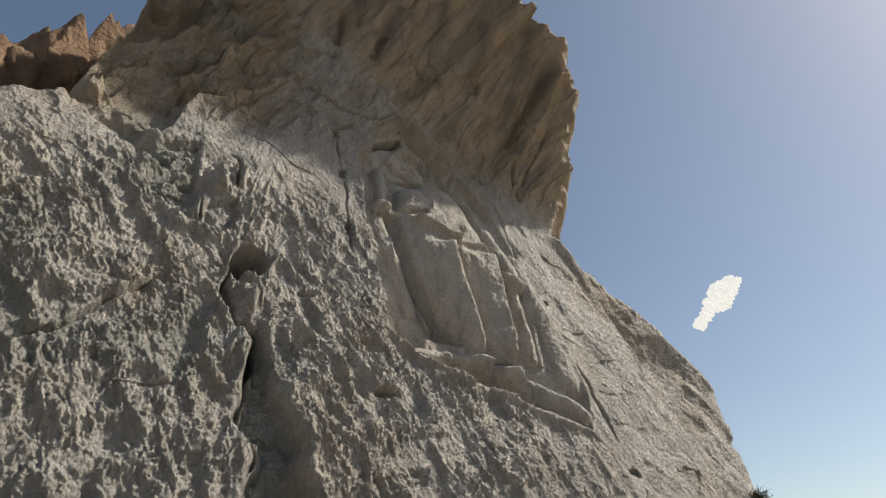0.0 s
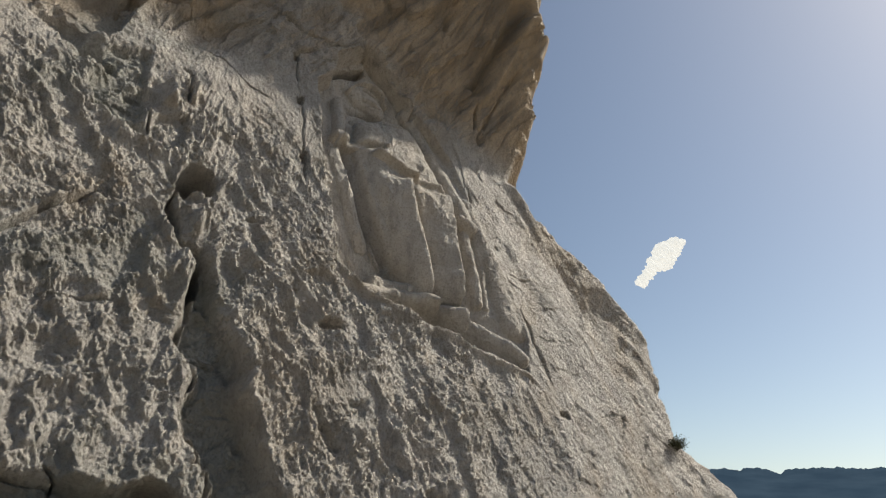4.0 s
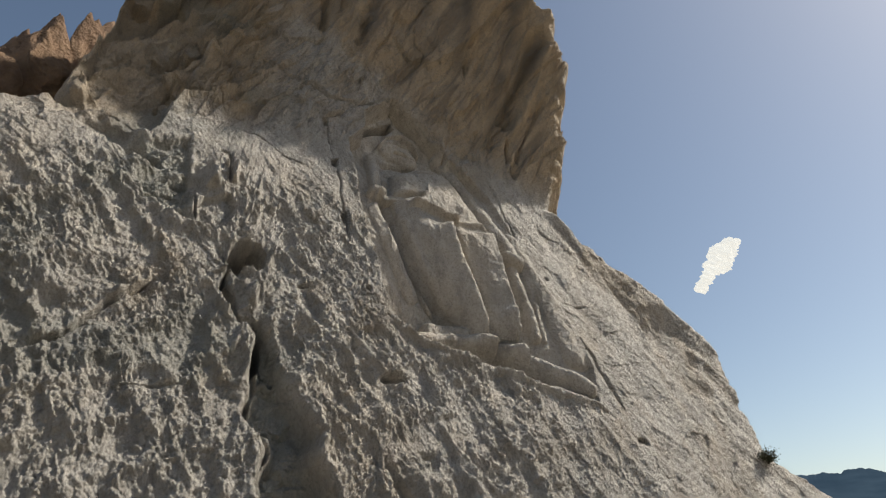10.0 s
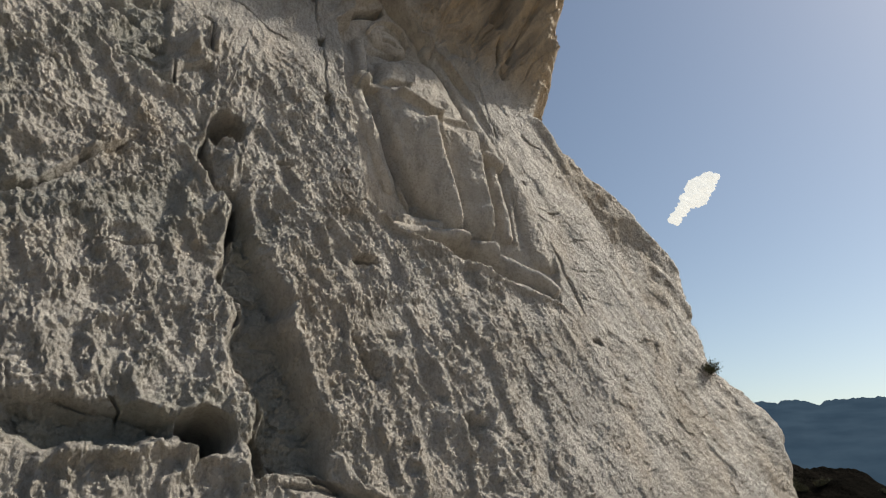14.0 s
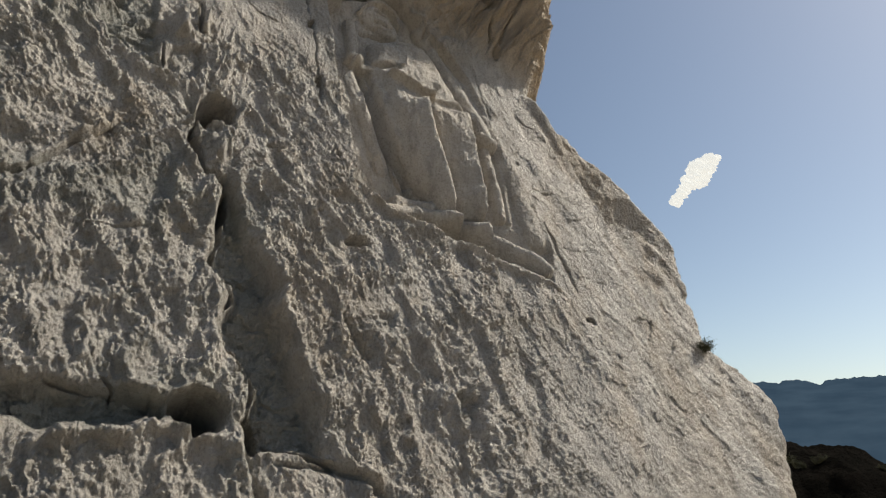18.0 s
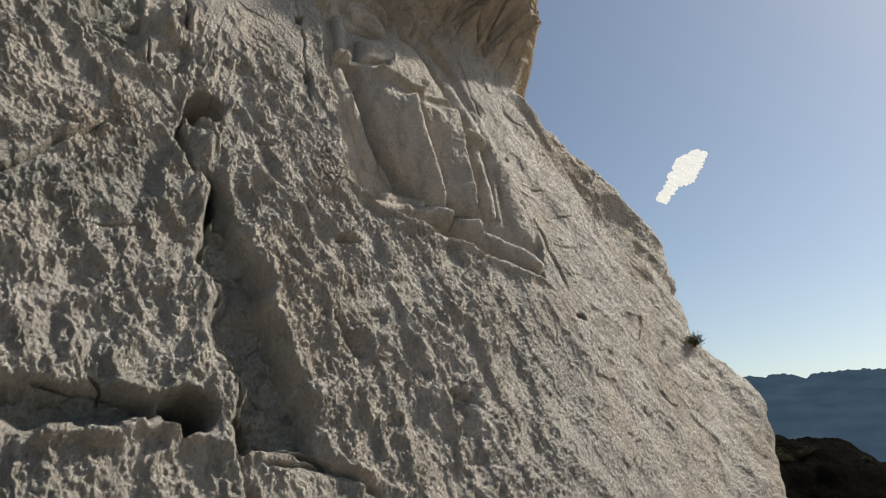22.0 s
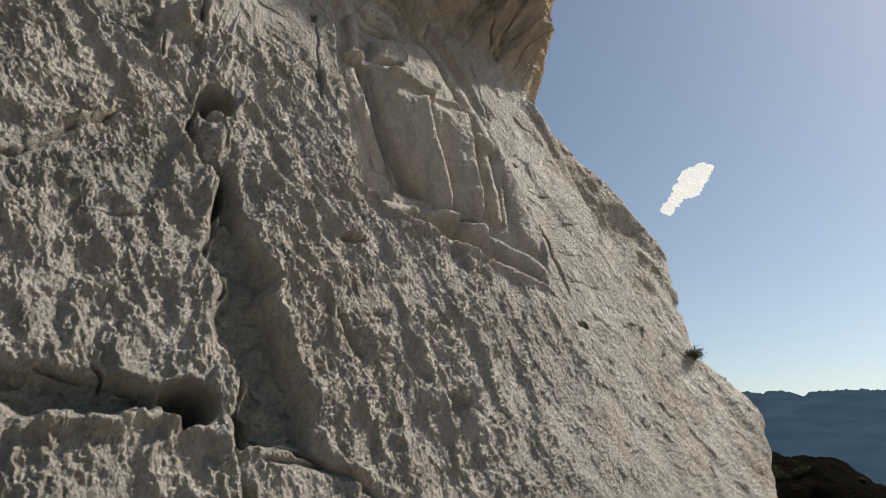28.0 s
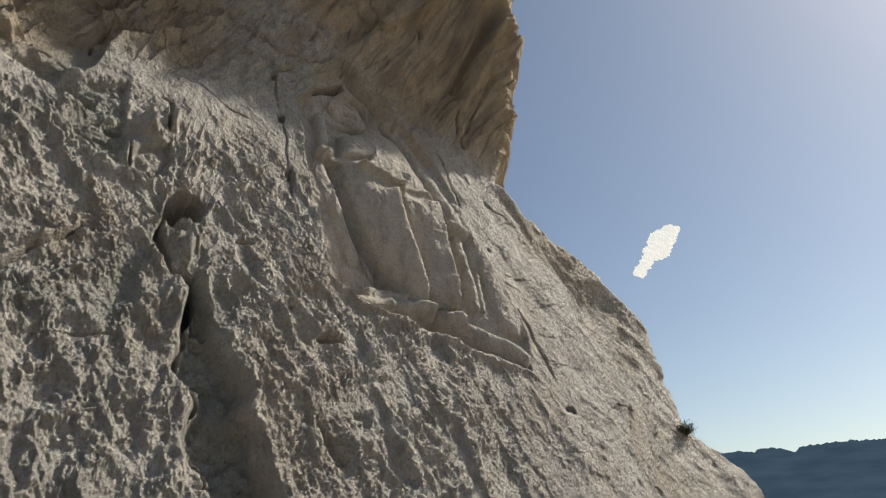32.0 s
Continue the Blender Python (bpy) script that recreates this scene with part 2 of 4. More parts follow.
recess([(1.291, 1.635), (1.364, 1.576), (1.377, 1.440), (1.467, 1.318), (1.517, 1.194), (1.448, 1.157), (1.364, 1.243), (1.316, 1.399)], -0.04, 0.050, 0.3)  # hollow between the fins
recess([(1.541, 1.514), (1.703, 1.536), (1.701, 1.411), (1.637, 1.336), (1.538, 1.359)], -0.04, 0.050, 0.3)  # hollow between the fins
recess([(1.942, 1.063), (2.143, 1.041), (2.120, 0.880), (2.034, 0.757), (1.965, 0.846)], -0.04, 0.050, 0.3)  # hollow between the fins
recess([(1.436, 2.349), (1.577, 2.254), (1.595, 2.085), (1.488, 2.123), (1.284, 2.261)], -0.03, 0.040, 0.2)  # hollow between the fins
recess([(1.219, 2.056), (1.371, 2.032), (1.392, 1.877), (1.292, 1.895)], -0.03, 0.040, 0.2)  # hollow between the fins
recess([(1.223, 4.317), (1.278, 4.335), (1.285, 4.250), (1.235, 4.227)], -0.10, 0.012, 0.0)  # mortise beside the niche
recess([(1.286, 3.891), (1.346, 3.902), (1.341, 3.813), (1.290, 3.805)], -0.08, 0.012, 0.0)  # mortise beside the niche
recess([(1.313, 3.325), (1.371, 3.335), (1.371, 3.207), (1.320, 3.211)], -0.08, 0.012, 0.0)  # mortise beside the niche
recess([(1.790, 4.705), (1.849, 4.708), (1.889, 4.668), (1.830, 4.636)], -0.10, 0.012, 0.0)  # mortise over the niche
recess([(1.557, 4.419), (1.670, 4.483), (1.886, 4.596), (1.904, 4.519), (1.814, 4.443), (1.575, 4.342)], -0.34, 0.012, 0.0)  # sunk lintel of the niche

stroke([(0.081, 1.008), (0.178, 0.995), (0.322, 0.976), (0.432, 0.931), (0.498, 0.878)], 0.010, 0.008, -0.155, "g")  # crack in the recess
stroke([(-0.011, 0.939), (0.101, 0.931), (0.237, 0.928)], 0.050, 0.040, 0.030, "g")  # lump in the recess
stroke([(0.321, 1.012), (0.417, 0.980), (0.490, 0.949)], 0.050, 0.040, 0.050, "g")  # lump in the recess
stroke([(0.273, 1.040), (0.316, 0.997), (0.316, 0.944)], 0.008, 0.008, -0.155, "g")  # crack in the recess
stroke([(0.744, 1.876), (0.790, 1.860), (0.819, 1.831)], 0.018, 0.018, 0.050, "g")  # chip in the pocket
stroke([(0.785, 1.459), (0.852, 1.476), (0.914, 1.486)], 0.006, 0.006, -0.135, "g")  # crack in the pocket
stroke([(0.777, 1.077), (0.932, 1.172), (1.028, 1.132)], 0.006, 0.006, -0.135, "g")  # crack in the pocket
stroke([(0.930, 0.814), (1.048, 0.740), (1.173, 0.694), (1.255, 0.651)], 0.012, 0.010, -0.220, "g")  # crack at the foot of the pocket
stroke([(0.520, 2.743), (0.559, 2.563), (0.536, 2.425), (0.585, 2.277), (0.669, 2.195), (0.717, 2.138), (0.731, 2.027), (0.705, 1.909), (0.718, 1.805), (0.679, 1.668), (0.712, 1.602), (0.761, 1.546), (0.783, 1.486), (0.743, 1.403), (0.719, 1.311), (0.726, 1.254), (0.761, 1.223), (0.799, 1.185), (0.822, 1.104), (0.857, 1.052), (0.877, 1.000), (0.857, 0.921), (0.843, 0.845)], 0.016, 0.020, -0.200, "g")  # crack beside the buttress
stroke([(0.520, 2.743), (0.559, 2.563), (0.536, 2.425), (0.585, 2.277), (0.669, 2.195), (0.717, 2.138), (0.731, 2.027), (0.705, 1.909), (0.718, 1.805), (0.679, 1.668), (0.712, 1.602), (0.761, 1.546), (0.783, 1.486), (0.743, 1.403), (0.719, 1.311), (0.726, 1.254), (0.761, 1.223), (0.799, 1.185), (0.822, 1.104), (0.857, 1.052), (0.877, 1.000), (0.857, 0.921), (0.843, 0.845)], 0.130, 0.130, 0.035, "l")  # flank of the buttress
stroke([(-0.259, 1.948), (-0.167, 2.004), (-0.111, 2.046), (-0.067, 2.114), (-0.020, 2.184), (0.041, 2.244), (0.116, 2.325), (0.194, 2.420)], 0.018, 0.014, -0.130, "g")  # crack in the buttress
stroke([(-0.259, 1.948), (-0.167, 2.004), (-0.111, 2.046), (-0.067, 2.114), (-0.020, 2.184), (0.041, 2.244), (0.116, 2.325), (0.194, 2.420)], 0.100, 0.100, 0.035, "r")  # lip of that crack
stroke([(0.083, 1.756), (0.171, 1.758), (0.260, 1.770), (0.366, 1.786)], 0.008, 0.006, -0.030, "g")  # lesser crack in the buttress
stroke([(-0.423, 2.869), (-0.350, 2.913), (-0.269, 2.935)], 0.008, 0.006, -0.030, "g")  # lesser crack in the buttress
stroke([(-0.665, 3.229), (-0.574, 3.206), (-0.494, 3.172)], 0.008, 0.006, -0.030, "g")  # lesser crack in the buttress
stroke([(0.934, 1.746), (0.986, 1.679), (1.023, 1.540), (1.013, 1.425), (1.063, 1.321), (1.101, 1.204), (1.139, 1.090), (1.188, 0.980), (1.203, 0.871)], 0.035, 0.035, 0.055, "g")  # crest of the tongue
stroke([(1.225, 0.832), (1.246, 0.754), (1.288, 0.698), (1.386, 0.626), (1.435, 0.562)], 0.035, 0.035, 0.050, "g")  # crest beyond the tongue
stroke([(0.901, 2.317), (0.996, 2.241), (1.126, 2.195), (1.204, 2.092), (1.261, 1.927), (1.347, 1.754), (1.384, 1.615)], 0.030, 0.030, 0.035, "g")  # crest over the pocket
stroke([(1.085, 2.419), (1.183, 2.318), (1.281, 2.217), (1.408, 2.041), (1.464, 1.892)], 0.030, 0.030, 0.030, "g")  # crest on the wall
stroke([(1.120, 1.729), (1.208, 1.621), (1.299, 1.566), (1.316, 1.399), (1.308, 1.301), (1.342, 1.179)], 0.030, 0.030, 0.035, "g")  # crest on the wall
stroke([(1.704, 1.782), (1.762, 1.563), (1.805, 1.388), (1.865, 1.222), (1.880, 1.028), (1.943, 0.906), (2.008, 0.728)], 0.040, 0.040, 0.035, "g")  # crest on the wall
stroke([(0.481, 2.529), (0.544, 2.566), (0.596, 2.596), (0.670, 2.589), (0.721, 2.550), (0.750, 2.459), (0.755, 2.354)], 0.022, 0.022, 0.050, "g")  # bridge over the crack
stroke([(0.642, 2.507), (0.683, 2.436), (0.707, 2.317)], 0.055, 0.050, 0.050, "g")  # block in the crack
stroke([(0.436, 3.477), (0.457, 3.346), (0.453, 3.256)], 0.035, 0.030, 0.100, "g")  # crag
stroke([(0.518, 3.542), (0.590, 3.501), (0.575, 3.359)], 0.030, 0.030, 0.080, "g")  # crag
stroke([(0.335, 3.289), (0.342, 3.178), (0.363, 3.076), (0.372, 2.973)], 0.016, 0.016, -0.140, "g")  # slot beside the crag
stroke([(0.501, 3.684), (0.557, 3.665), (0.558, 3.393), (0.568, 3.356)], 0.012, 0.014, -0.100, "g")  # slot beside the crag
stroke([(1.253, 4.258), (1.285, 4.083), (1.314, 3.889), (1.341, 3.640), (1.343, 3.307), (1.365, 3.058)], 0.007, 0.007, -0.060, "g")  # slot beside the niche
stroke([(1.363, 2.581), (1.399, 2.657), (1.434, 2.534)], 0.008, 0.008, -0.050, "g")  # slot beside the niche
stroke([(1.237, 4.328), (1.324, 4.374), (1.403, 4.418)], 0.009, 0.007, -0.080, "g")  # slot over the niche
stroke([(1.489, 4.485), (1.615, 4.551), (1.745, 4.627), (1.850, 4.690)], 0.009, 0.010, -0.100, "g")  # slot over the niche
stroke([(0.752, 5.129), (0.916, 4.896), (1.103, 4.693), (1.269, 4.578), (1.437, 4.546), (1.549, 4.513)], 0.009, 0.012, -0.070, "g")  # slanting crack
stroke([(0.752, 5.129), (0.916, 4.896), (1.103, 4.693), (1.269, 4.578), (1.437, 4.546), (1.549, 4.513)], 0.080, 0.080, 0.020, "r")  # lip of the slanting crack
stroke([(1.060, 4.643), (1.148, 4.701), (1.268, 4.597), (1.389, 4.549)], 0.009, 0.012, -0.070, "g")  # slanting crack
stroke([(1.060, 4.643), (1.148, 4.701), (1.268, 4.597), (1.389, 4.549)], 0.080, 0.080, 0.020, "r")  # lip of the slanting crack
stroke([(0.286, 4.532), (0.399, 4.420), (0.516, 4.232), (0.686, 4.193)], 0.005, 0.005, -0.025, "g")  # joint under a slab
stroke([(0.286, 4.532), (0.399, 4.420), (0.516, 4.232), (0.686, 4.193)], 0.110, 0.110, 0.018, "r")  # lip of a slab
stroke([(0.611, 4.015), (0.739, 3.953), (0.868, 3.855), (0.976, 3.791), (1.067, 3.753)], 0.005, 0.005, -0.025, "g")  # joint under a slab
stroke([(3.327, 1.809), (3.457, 1.709), (3.567, 1.630), (3.622, 1.536)], 0.030, 0.030, 0.014, "g")  # bright fins
stroke([(3.973, 1.131), (4.061, 0.967), (4.200, 0.785)], 0.030, 0.030, 0.014, "g")  # bright fins
stroke([(4.023, 1.007), (4.105, 0.885), (4.257, 0.726)], 0.030, 0.030, 0.012, "g")  # bright fins
stroke([(3.099, 2.470), (3.120, 2.368), (3.140, 2.192), (3.180, 2.000), (3.191, 1.859)], 0.014, 0.014, -0.050, "g")  # joint right of the niche
stroke([(2.678, 4.046), (2.732, 3.922), (2.793, 3.646), (2.840, 3.446)], 0.010, 0.012, -0.035, "g")  # joint right of the niche
stroke([(3.101, 3.591), (3.176, 3.522), (3.288, 3.491)], 0.008, 0.008, -0.030, "g")  # joint on the right
stroke([(3.096, 2.804), (3.210, 2.796), (3.336, 2.812)], 0.008, 0.008, -0.030, "g")  # joint on the right
stroke([(-0.780, 4.100), (-0.550, 3.960), (-0.250, 3.780), (-0.020, 3.560), (0.180, 3.360), (0.330, 3.180)], 0.120, 0.120, -0.160, "g")  # gully
stroke([(0.036, 3.888), (0.078, 4.313), (0.140, 4.549), (0.238, 5.001), (0.378, 5.218)], 0.022, 0.030, -0.180, "g")  # main crack of the brow
stroke([(0.411, 5.275), (0.323, 5.166), (0.238, 5.034)], 0.050, 0.030, -0.140, "g")  # cleft of the brow
stroke([(-0.194, 4.886), (-0.205, 4.690), (-0.206, 4.377)], 0.050, 0.030, -0.100, "g")  # cleft of the brow
stroke([(0.243, 5.443), (0.193, 5.119), (0.124, 4.925)], 0.015, 0.015, -0.060, "g")  # cleft of the brow
stroke([(-0.295, 3.988), (-0.178, 3.927), (-0.077, 3.837), (0.002, 3.742)], 0.025, 0.030, -0.120, "g")  # edge under the brow
stroke([(-0.426, 3.911), (-0.308, 3.835), (-0.224, 3.752)], 0.012, 0.010, -0.060, "g")  # joint of the brow
stroke([(1.230, 5.230), (1.240, 5.440), (1.250, 5.700)], 0.030, 0.030, -0.120, "g")  # upper crack
stroke([(1.700, 4.870), (1.570, 4.980), (1.510, 5.210)], 0.022, 0.022, -0.070, "g")  # upper crack
stroke([(3.066, 5.227), (3.039, 5.089), (2.973, 4.887), (2.920, 4.714), (2.892, 4.520)], 0.100, 0.050, -0.160, "g")  # dark cleft of the overhang
stroke([(3.151, 5.110), (3.093, 4.874), (3.029, 4.659), (2.933, 4.424)], 0.070, 0.050, 0.070, "g")  # rib beside the cleft
stroke([(2.898, 4.469), (2.896, 4.228), (2.976, 4.081)], 0.022, 0.020, -0.100, "g")  # cleft of the overhang
stroke([(3.181, 4.723), (3.113, 4.551), (3.014, 4.359), (2.969, 4.212)], 0.018, 0.018, -0.080, "g")  # cleft of the overhang
stroke([(2.501, 5.282), (2.485, 5.162), (2.476, 4.999)], 0.030, 0.020, -0.080, "g")  # cleft of the overhang
stroke([(1.595, 5.520), (1.560, 5.376), (1.516, 5.115)], 0.060, 0.030, -0.120, "g")  # cleft of the overhang
stroke([(1.226, 5.444), (1.215, 5.294), (1.207, 5.168)], 0.030, 0.020, -0.090, "g")  # cleft of the overhang
stroke([(1.983, 5.345), (2.004, 5.194), (2.093, 5.109)], 0.016, 0.012, -0.050, "g")  # cleft of the overhang
stroke([(2.769, 5.174), (2.771, 5.027), (2.708, 4.857), (2.658, 4.708)], 0.014, 0.012, -0.040, "g")  # cleft of the overhang
stroke([(1.533, 5.089), (1.588, 4.943), (1.670, 4.763)], 0.010, 0.010, -0.050, "g")  # upper crack
stroke([(2.275, 4.355), (2.315, 4.280), (2.311, 4.178)], 0.012, 0.010, -0.060, "g")  # corner joint of the niche
stroke([(1.430, 5.060), (1.760, 4.770), (2.200, 4.420), (2.640, 4.220), (2.890, 4.100)], 0.039, 0.039, -0.050, "g")  # seam under the overhang
stroke([(1.548, 2.405), (1.626, 2.335), (1.806, 2.202), (2.042, 2.124), (2.208, 2.084), (2.421, 2.024), (2.644, 1.966), (2.924, 1.895), (3.082, 1.819)], 0.030, 0.030, 0.035, "g")  # rim below the niche
stroke([(0.820, 0.760), (0.860, 0.670), (0.920, 0.490)], 0.018, 0.018, -0.120, "g")  # low block crack
stroke([(0.070, 0.780), (0.210, 0.790), (0.360, 0.800), (0.540, 0.830), (0.700, 0.780), (0.790, 0.740), (0.880, 0.530)], 0.040, 0.040, 0.060, "g")  # low block top
stroke([(0.960, 0.690), (1.140, 0.670), (1.350, 0.620), (1.510, 0.510)], 0.013, 0.013, -0.060, "g")  # groove below the tongue

pit(1.020, 2.538, 0.040, 0.017, -0.09)
pit(1.497, 1.943, 0.062, 0.028, -0.18)
pit(0.880, 1.366, 0.014, 0.016, -0.06)
pit(3.225, 1.635, 0.036, 0.026, -0.10)
pit(1.276, 2.140, 0.012, 0.012, -0.03)
pit(1.336, 3.264, 0.022, 0.030, -0.07)
pit(1.421, 2.601, 0.020, 0.020, -0.06)
pit(3.006, 3.043, 0.016, 0.020, -0.05)
pit(3.107, 2.381, 0.020, 0.020, -0.06)
pit(1.526, 2.412, 0.020, 0.012, -0.06)
pit(0.271, 4.731, 0.040, 0.030, -0.08)
pit(0.362, 5.017, 0.060, 0.035, -0.14)

fold([(1.69, 3.53), (1.74, 3.23), (1.81, 3.01), (1.86, 2.81)], 0.101, 0.055, 0.030, "r")  # cloak
fold([(1.71, 3.44), (1.73, 3.17), (1.80, 2.99), (1.86, 2.83)], 0.018, 0.018, 0.030, "s")  # cloak hem
fold([(1.96, 2.82), (2.01, 2.72), (2.08, 2.69)], 0.036, 0.036, 0.040, "r")  # hem at the left
fold([(2.17, 3.42), (2.18, 3.25), (2.25, 3.03), (2.31, 2.82), (2.37, 2.61), (2.41, 2.46)], 0.122, 0.094, 0.110, "s")  # robe panel edge
fold([(2.55, 3.43), (2.56, 3.19), (2.59, 2.92), (2.60, 2.65), (2.62, 2.42)], 0.144, 0.115, 0.100, "s")  # robe panel edge
fold([(1.720, 3.586), (1.759, 3.420), (1.831, 3.164), (1.920, 2.967), (2.007, 2.793), (2.093, 2.646)], 0.036, 0.036, -0.100, "v")  # robe groove
fold([(1.84, 3.58), (1.96, 3.15), (2.11, 2.77)], 0.033, 0.033, -0.025, "v")  # robe groove
fold([(2.22, 3.38), (2.25, 3.10), (2.34, 2.83), (2.42, 2.49)], 0.042, 0.042, -0.055, "v")  # panel groove
fold([(2.35, 4.08), (2.42, 3.88), (2.58, 3.66)], 0.032, 0.032, 0.025, "r")  # chest fold
fold([(1.659, 4.115), (1.664, 3.927), (1.668, 3.769)], 0.050, 0.050, 0.080, "r")  # upper arm
fold([(1.631, 3.697), (1.714, 3.696)], 0.045, 0.040, 0.110, "r")  # elbow
fold([(1.661, 3.649), (1.785, 3.665), (1.912, 3.681), (2.045, 3.724)], 0.030, 0.026, 0.150, "r")  # forearm
fold([(2.067, 3.739), (2.079, 3.813), (2.046, 3.845)], 0.026, 0.024, 0.143, "r")  # hand
fold([(2.019, 3.839), (2.007, 3.911), (2.003, 3.953)], 0.016, 0.012, 0.138, "r")  # finger
fold([(1.731, 3.657), (1.847, 3.674), (2.003, 3.700)], 0.028, 0.022, -0.090, "v")  # under the arm
fold([(1.91, 3.57), (2.05, 3.52), (2.25, 3.45)], 0.025, 0.020, 0.075, "b")  # belt
fold([(2.24, 3.44), (2.49, 3.48), (2.57, 3.41)], 0.025, 0.020, 0.035, "b")  # belt
fold([(2.30, 4.26), (2.43, 4.02), (2.54, 3.78), (2.64, 3.56), (2.74, 3.27)], 0.069, 0.069, 0.100, "r")  # other arm
fold([(2.69, 3.22), (2.77, 3.15)], 0.060, 0.060, 0.120, "r")  # other hand
fold([(2.73, 3.10), (2.75, 2.79), (2.76, 2.49)], 0.048, 0.039, 0.060, "r")  # scabbard
fold([(2.83, 3.15), (2.84, 2.78), (2.82, 2.46)], 0.020, 0.020, 0.020, "r")  # scabbard edge
fold([(2.55, 3.96), (2.74, 3.52), (2.93, 3.18), (3.00, 2.74), (3.04, 2.34)], 0.103, 0.133, 0.060, "r")  # jamb
fold([(1.840, 2.460), (2.121, 2.480), (2.380, 2.456), (2.573, 2.372), (2.700, 2.255), (2.852, 2.117), (2.968, 2.010)], 0.062, 0.055, 0.120, "r")  # ledge roll
fold([(2.013, 2.385), (2.232, 2.362), (2.415, 2.316), (2.593, 2.203), (2.741, 2.070)], 0.030, 0.024, -0.070, "v")  # gap under the roll
fold([(1.97, 2.54), (2.21, 2.54)], 0.075, 0.058, 0.100, "r")  # lump at the foot
fold([(1.933, 4.637), (2.059, 4.529), (2.179, 4.427), (2.271, 4.342)], 0.035, 0.025, -0.050, "v")  # hollow under the slanting edge
fold([(1.852, 4.287), (1.937, 4.266), (2.022, 4.213)], 0.105, 0.085, 0.055, "r")  # head
fold([(1.746, 4.276), (1.800, 4.355), (1.870, 4.405), (1.959, 4.417), (2.057, 4.375), (2.105, 4.280)], 0.018, 0.016, 0.065, "r")  # cap
fold([(1.885, 4.335), (2.024, 4.305)], 0.012, 0.010, -0.035, "v")  # worn slit of the head
fold([(1.890, 4.238), (2.033, 4.220)], 0.013, 0.010, -0.035, "v")  # worn slit of the head
fold([(1.781, 4.105), (1.860, 4.125), (1.939, 4.124), (2.030, 4.112), (2.110, 4.108)], 0.022, 0.018, -0.060, "v")  # shadow line under the head
fold([(1.787, 3.985), (1.900, 3.972), (2.012, 3.978), (2.130, 3.992), (2.241, 4.019)], 0.016, 0.012, -0.022, "v")  # neckline
WATER_STAINS = [[(3.06, 5.13), (2.98, 4.98), (2.89, 4.76), (2.80, 4.50)], [(1.66, 5.62), (1.61, 5.38), (1.58, 5.19)], [(2.40, 5.46), (2.42, 5.27), (2.39, 5.07)], [(2.01, 5.66), (2.04, 5.46), (2.03, 5.27)], [(2.80, 5.41), (2.81, 5.21), (2.76, 5.05)], [(1.35, 5.79), (1.34, 5.56)], [(2.78, 4.92), (2.76, 4.70)]]


def along(u, v, pts):
    """Distance to a line of points, the share of its length at the nearest place, and the side (+ to its left hand)."""
    d, at, side = np.full(u.shape, 99.0), np.zeros(u.shape), np.ones(u.shape)
    n = len(pts) - 1
    for i in range(n):
        (ax, ay), (bx, by) = pts[i], pts[i + 1]
        ex, ey = bx - ax, by - ay
        s = np.clip(((u - ax) * ex + (v - ay) * ey) / (ex * ex + ey * ey + 1e-9), 0, 1)
        r = np.hypot(u - ax - s * ex, v - ay - s * ey)
        near = r < d
        d = np.where(near, r, d)
        at = np.where(near, (i + s) / n, at)
        side = np.where(near, np.sign(ex * (v - ay) - ey * (u - ax)), side)
    return d, at, side


def window(u, v, pts, margin):
    """The part of the arrays that lies round some points."""
    a = np.array(pts)
    return (u > a[:, 0].min() - margin) & (u < a[:, 0].max() + margin) & (v > a[:, 1].min() - margin) & (v < a[:, 1].max() + margin)


EDGE_V = [-3.00, 0.39, 0.90, 1.24, 1.53, 1.66, 1.87, 2.39, 2.70, 2.92, 3.25, 3.58, 3.83, 4.01, 4.17, 4.40, 4.70, 4.98, 5.15, 5.35, 5.53, 5.68, 7.00, 12.00]
EDGE_U = [4.80, 5.03, 5.25, 5.34, 5.05, 4.75, 4.75, 4.71, 4.63, 4.41, 4.09, 3.70, 3.26, 3.32, 3.38, 3.41, 3.33, 3.32, 3.21, 3.12, 2.84, 2.60, 1.40, 0.80]
SEAM_U = [-2.0, 0.3, 0.85, 1.23, 1.76, 2.20, 2.64, 3.02, 3.35, 6.0]
SEAM_V = [8.6, 6.35, 5.67, 5.20, 4.77, 4.42, 4.19, 3.96, 3.80, 3.6]
NEAR_V = [-3, 0.42, 0.91, 1.71, 2.35, 2.98, 3.46, 3.8]
NEAR_U = [4.9, 4.67, 4.32, 4.07, 3.86, 3.71, 3.55, 3.3]
TOP_U = [-12, -3.0, -0.84, -0.60, -0.49, -0.43, -0.34, -0.20, 0.2]
TOP_V = [2.4, 3.2, 3.66, 3.88, 4.25, 4.70, 5.52, 7.0, 14.0]


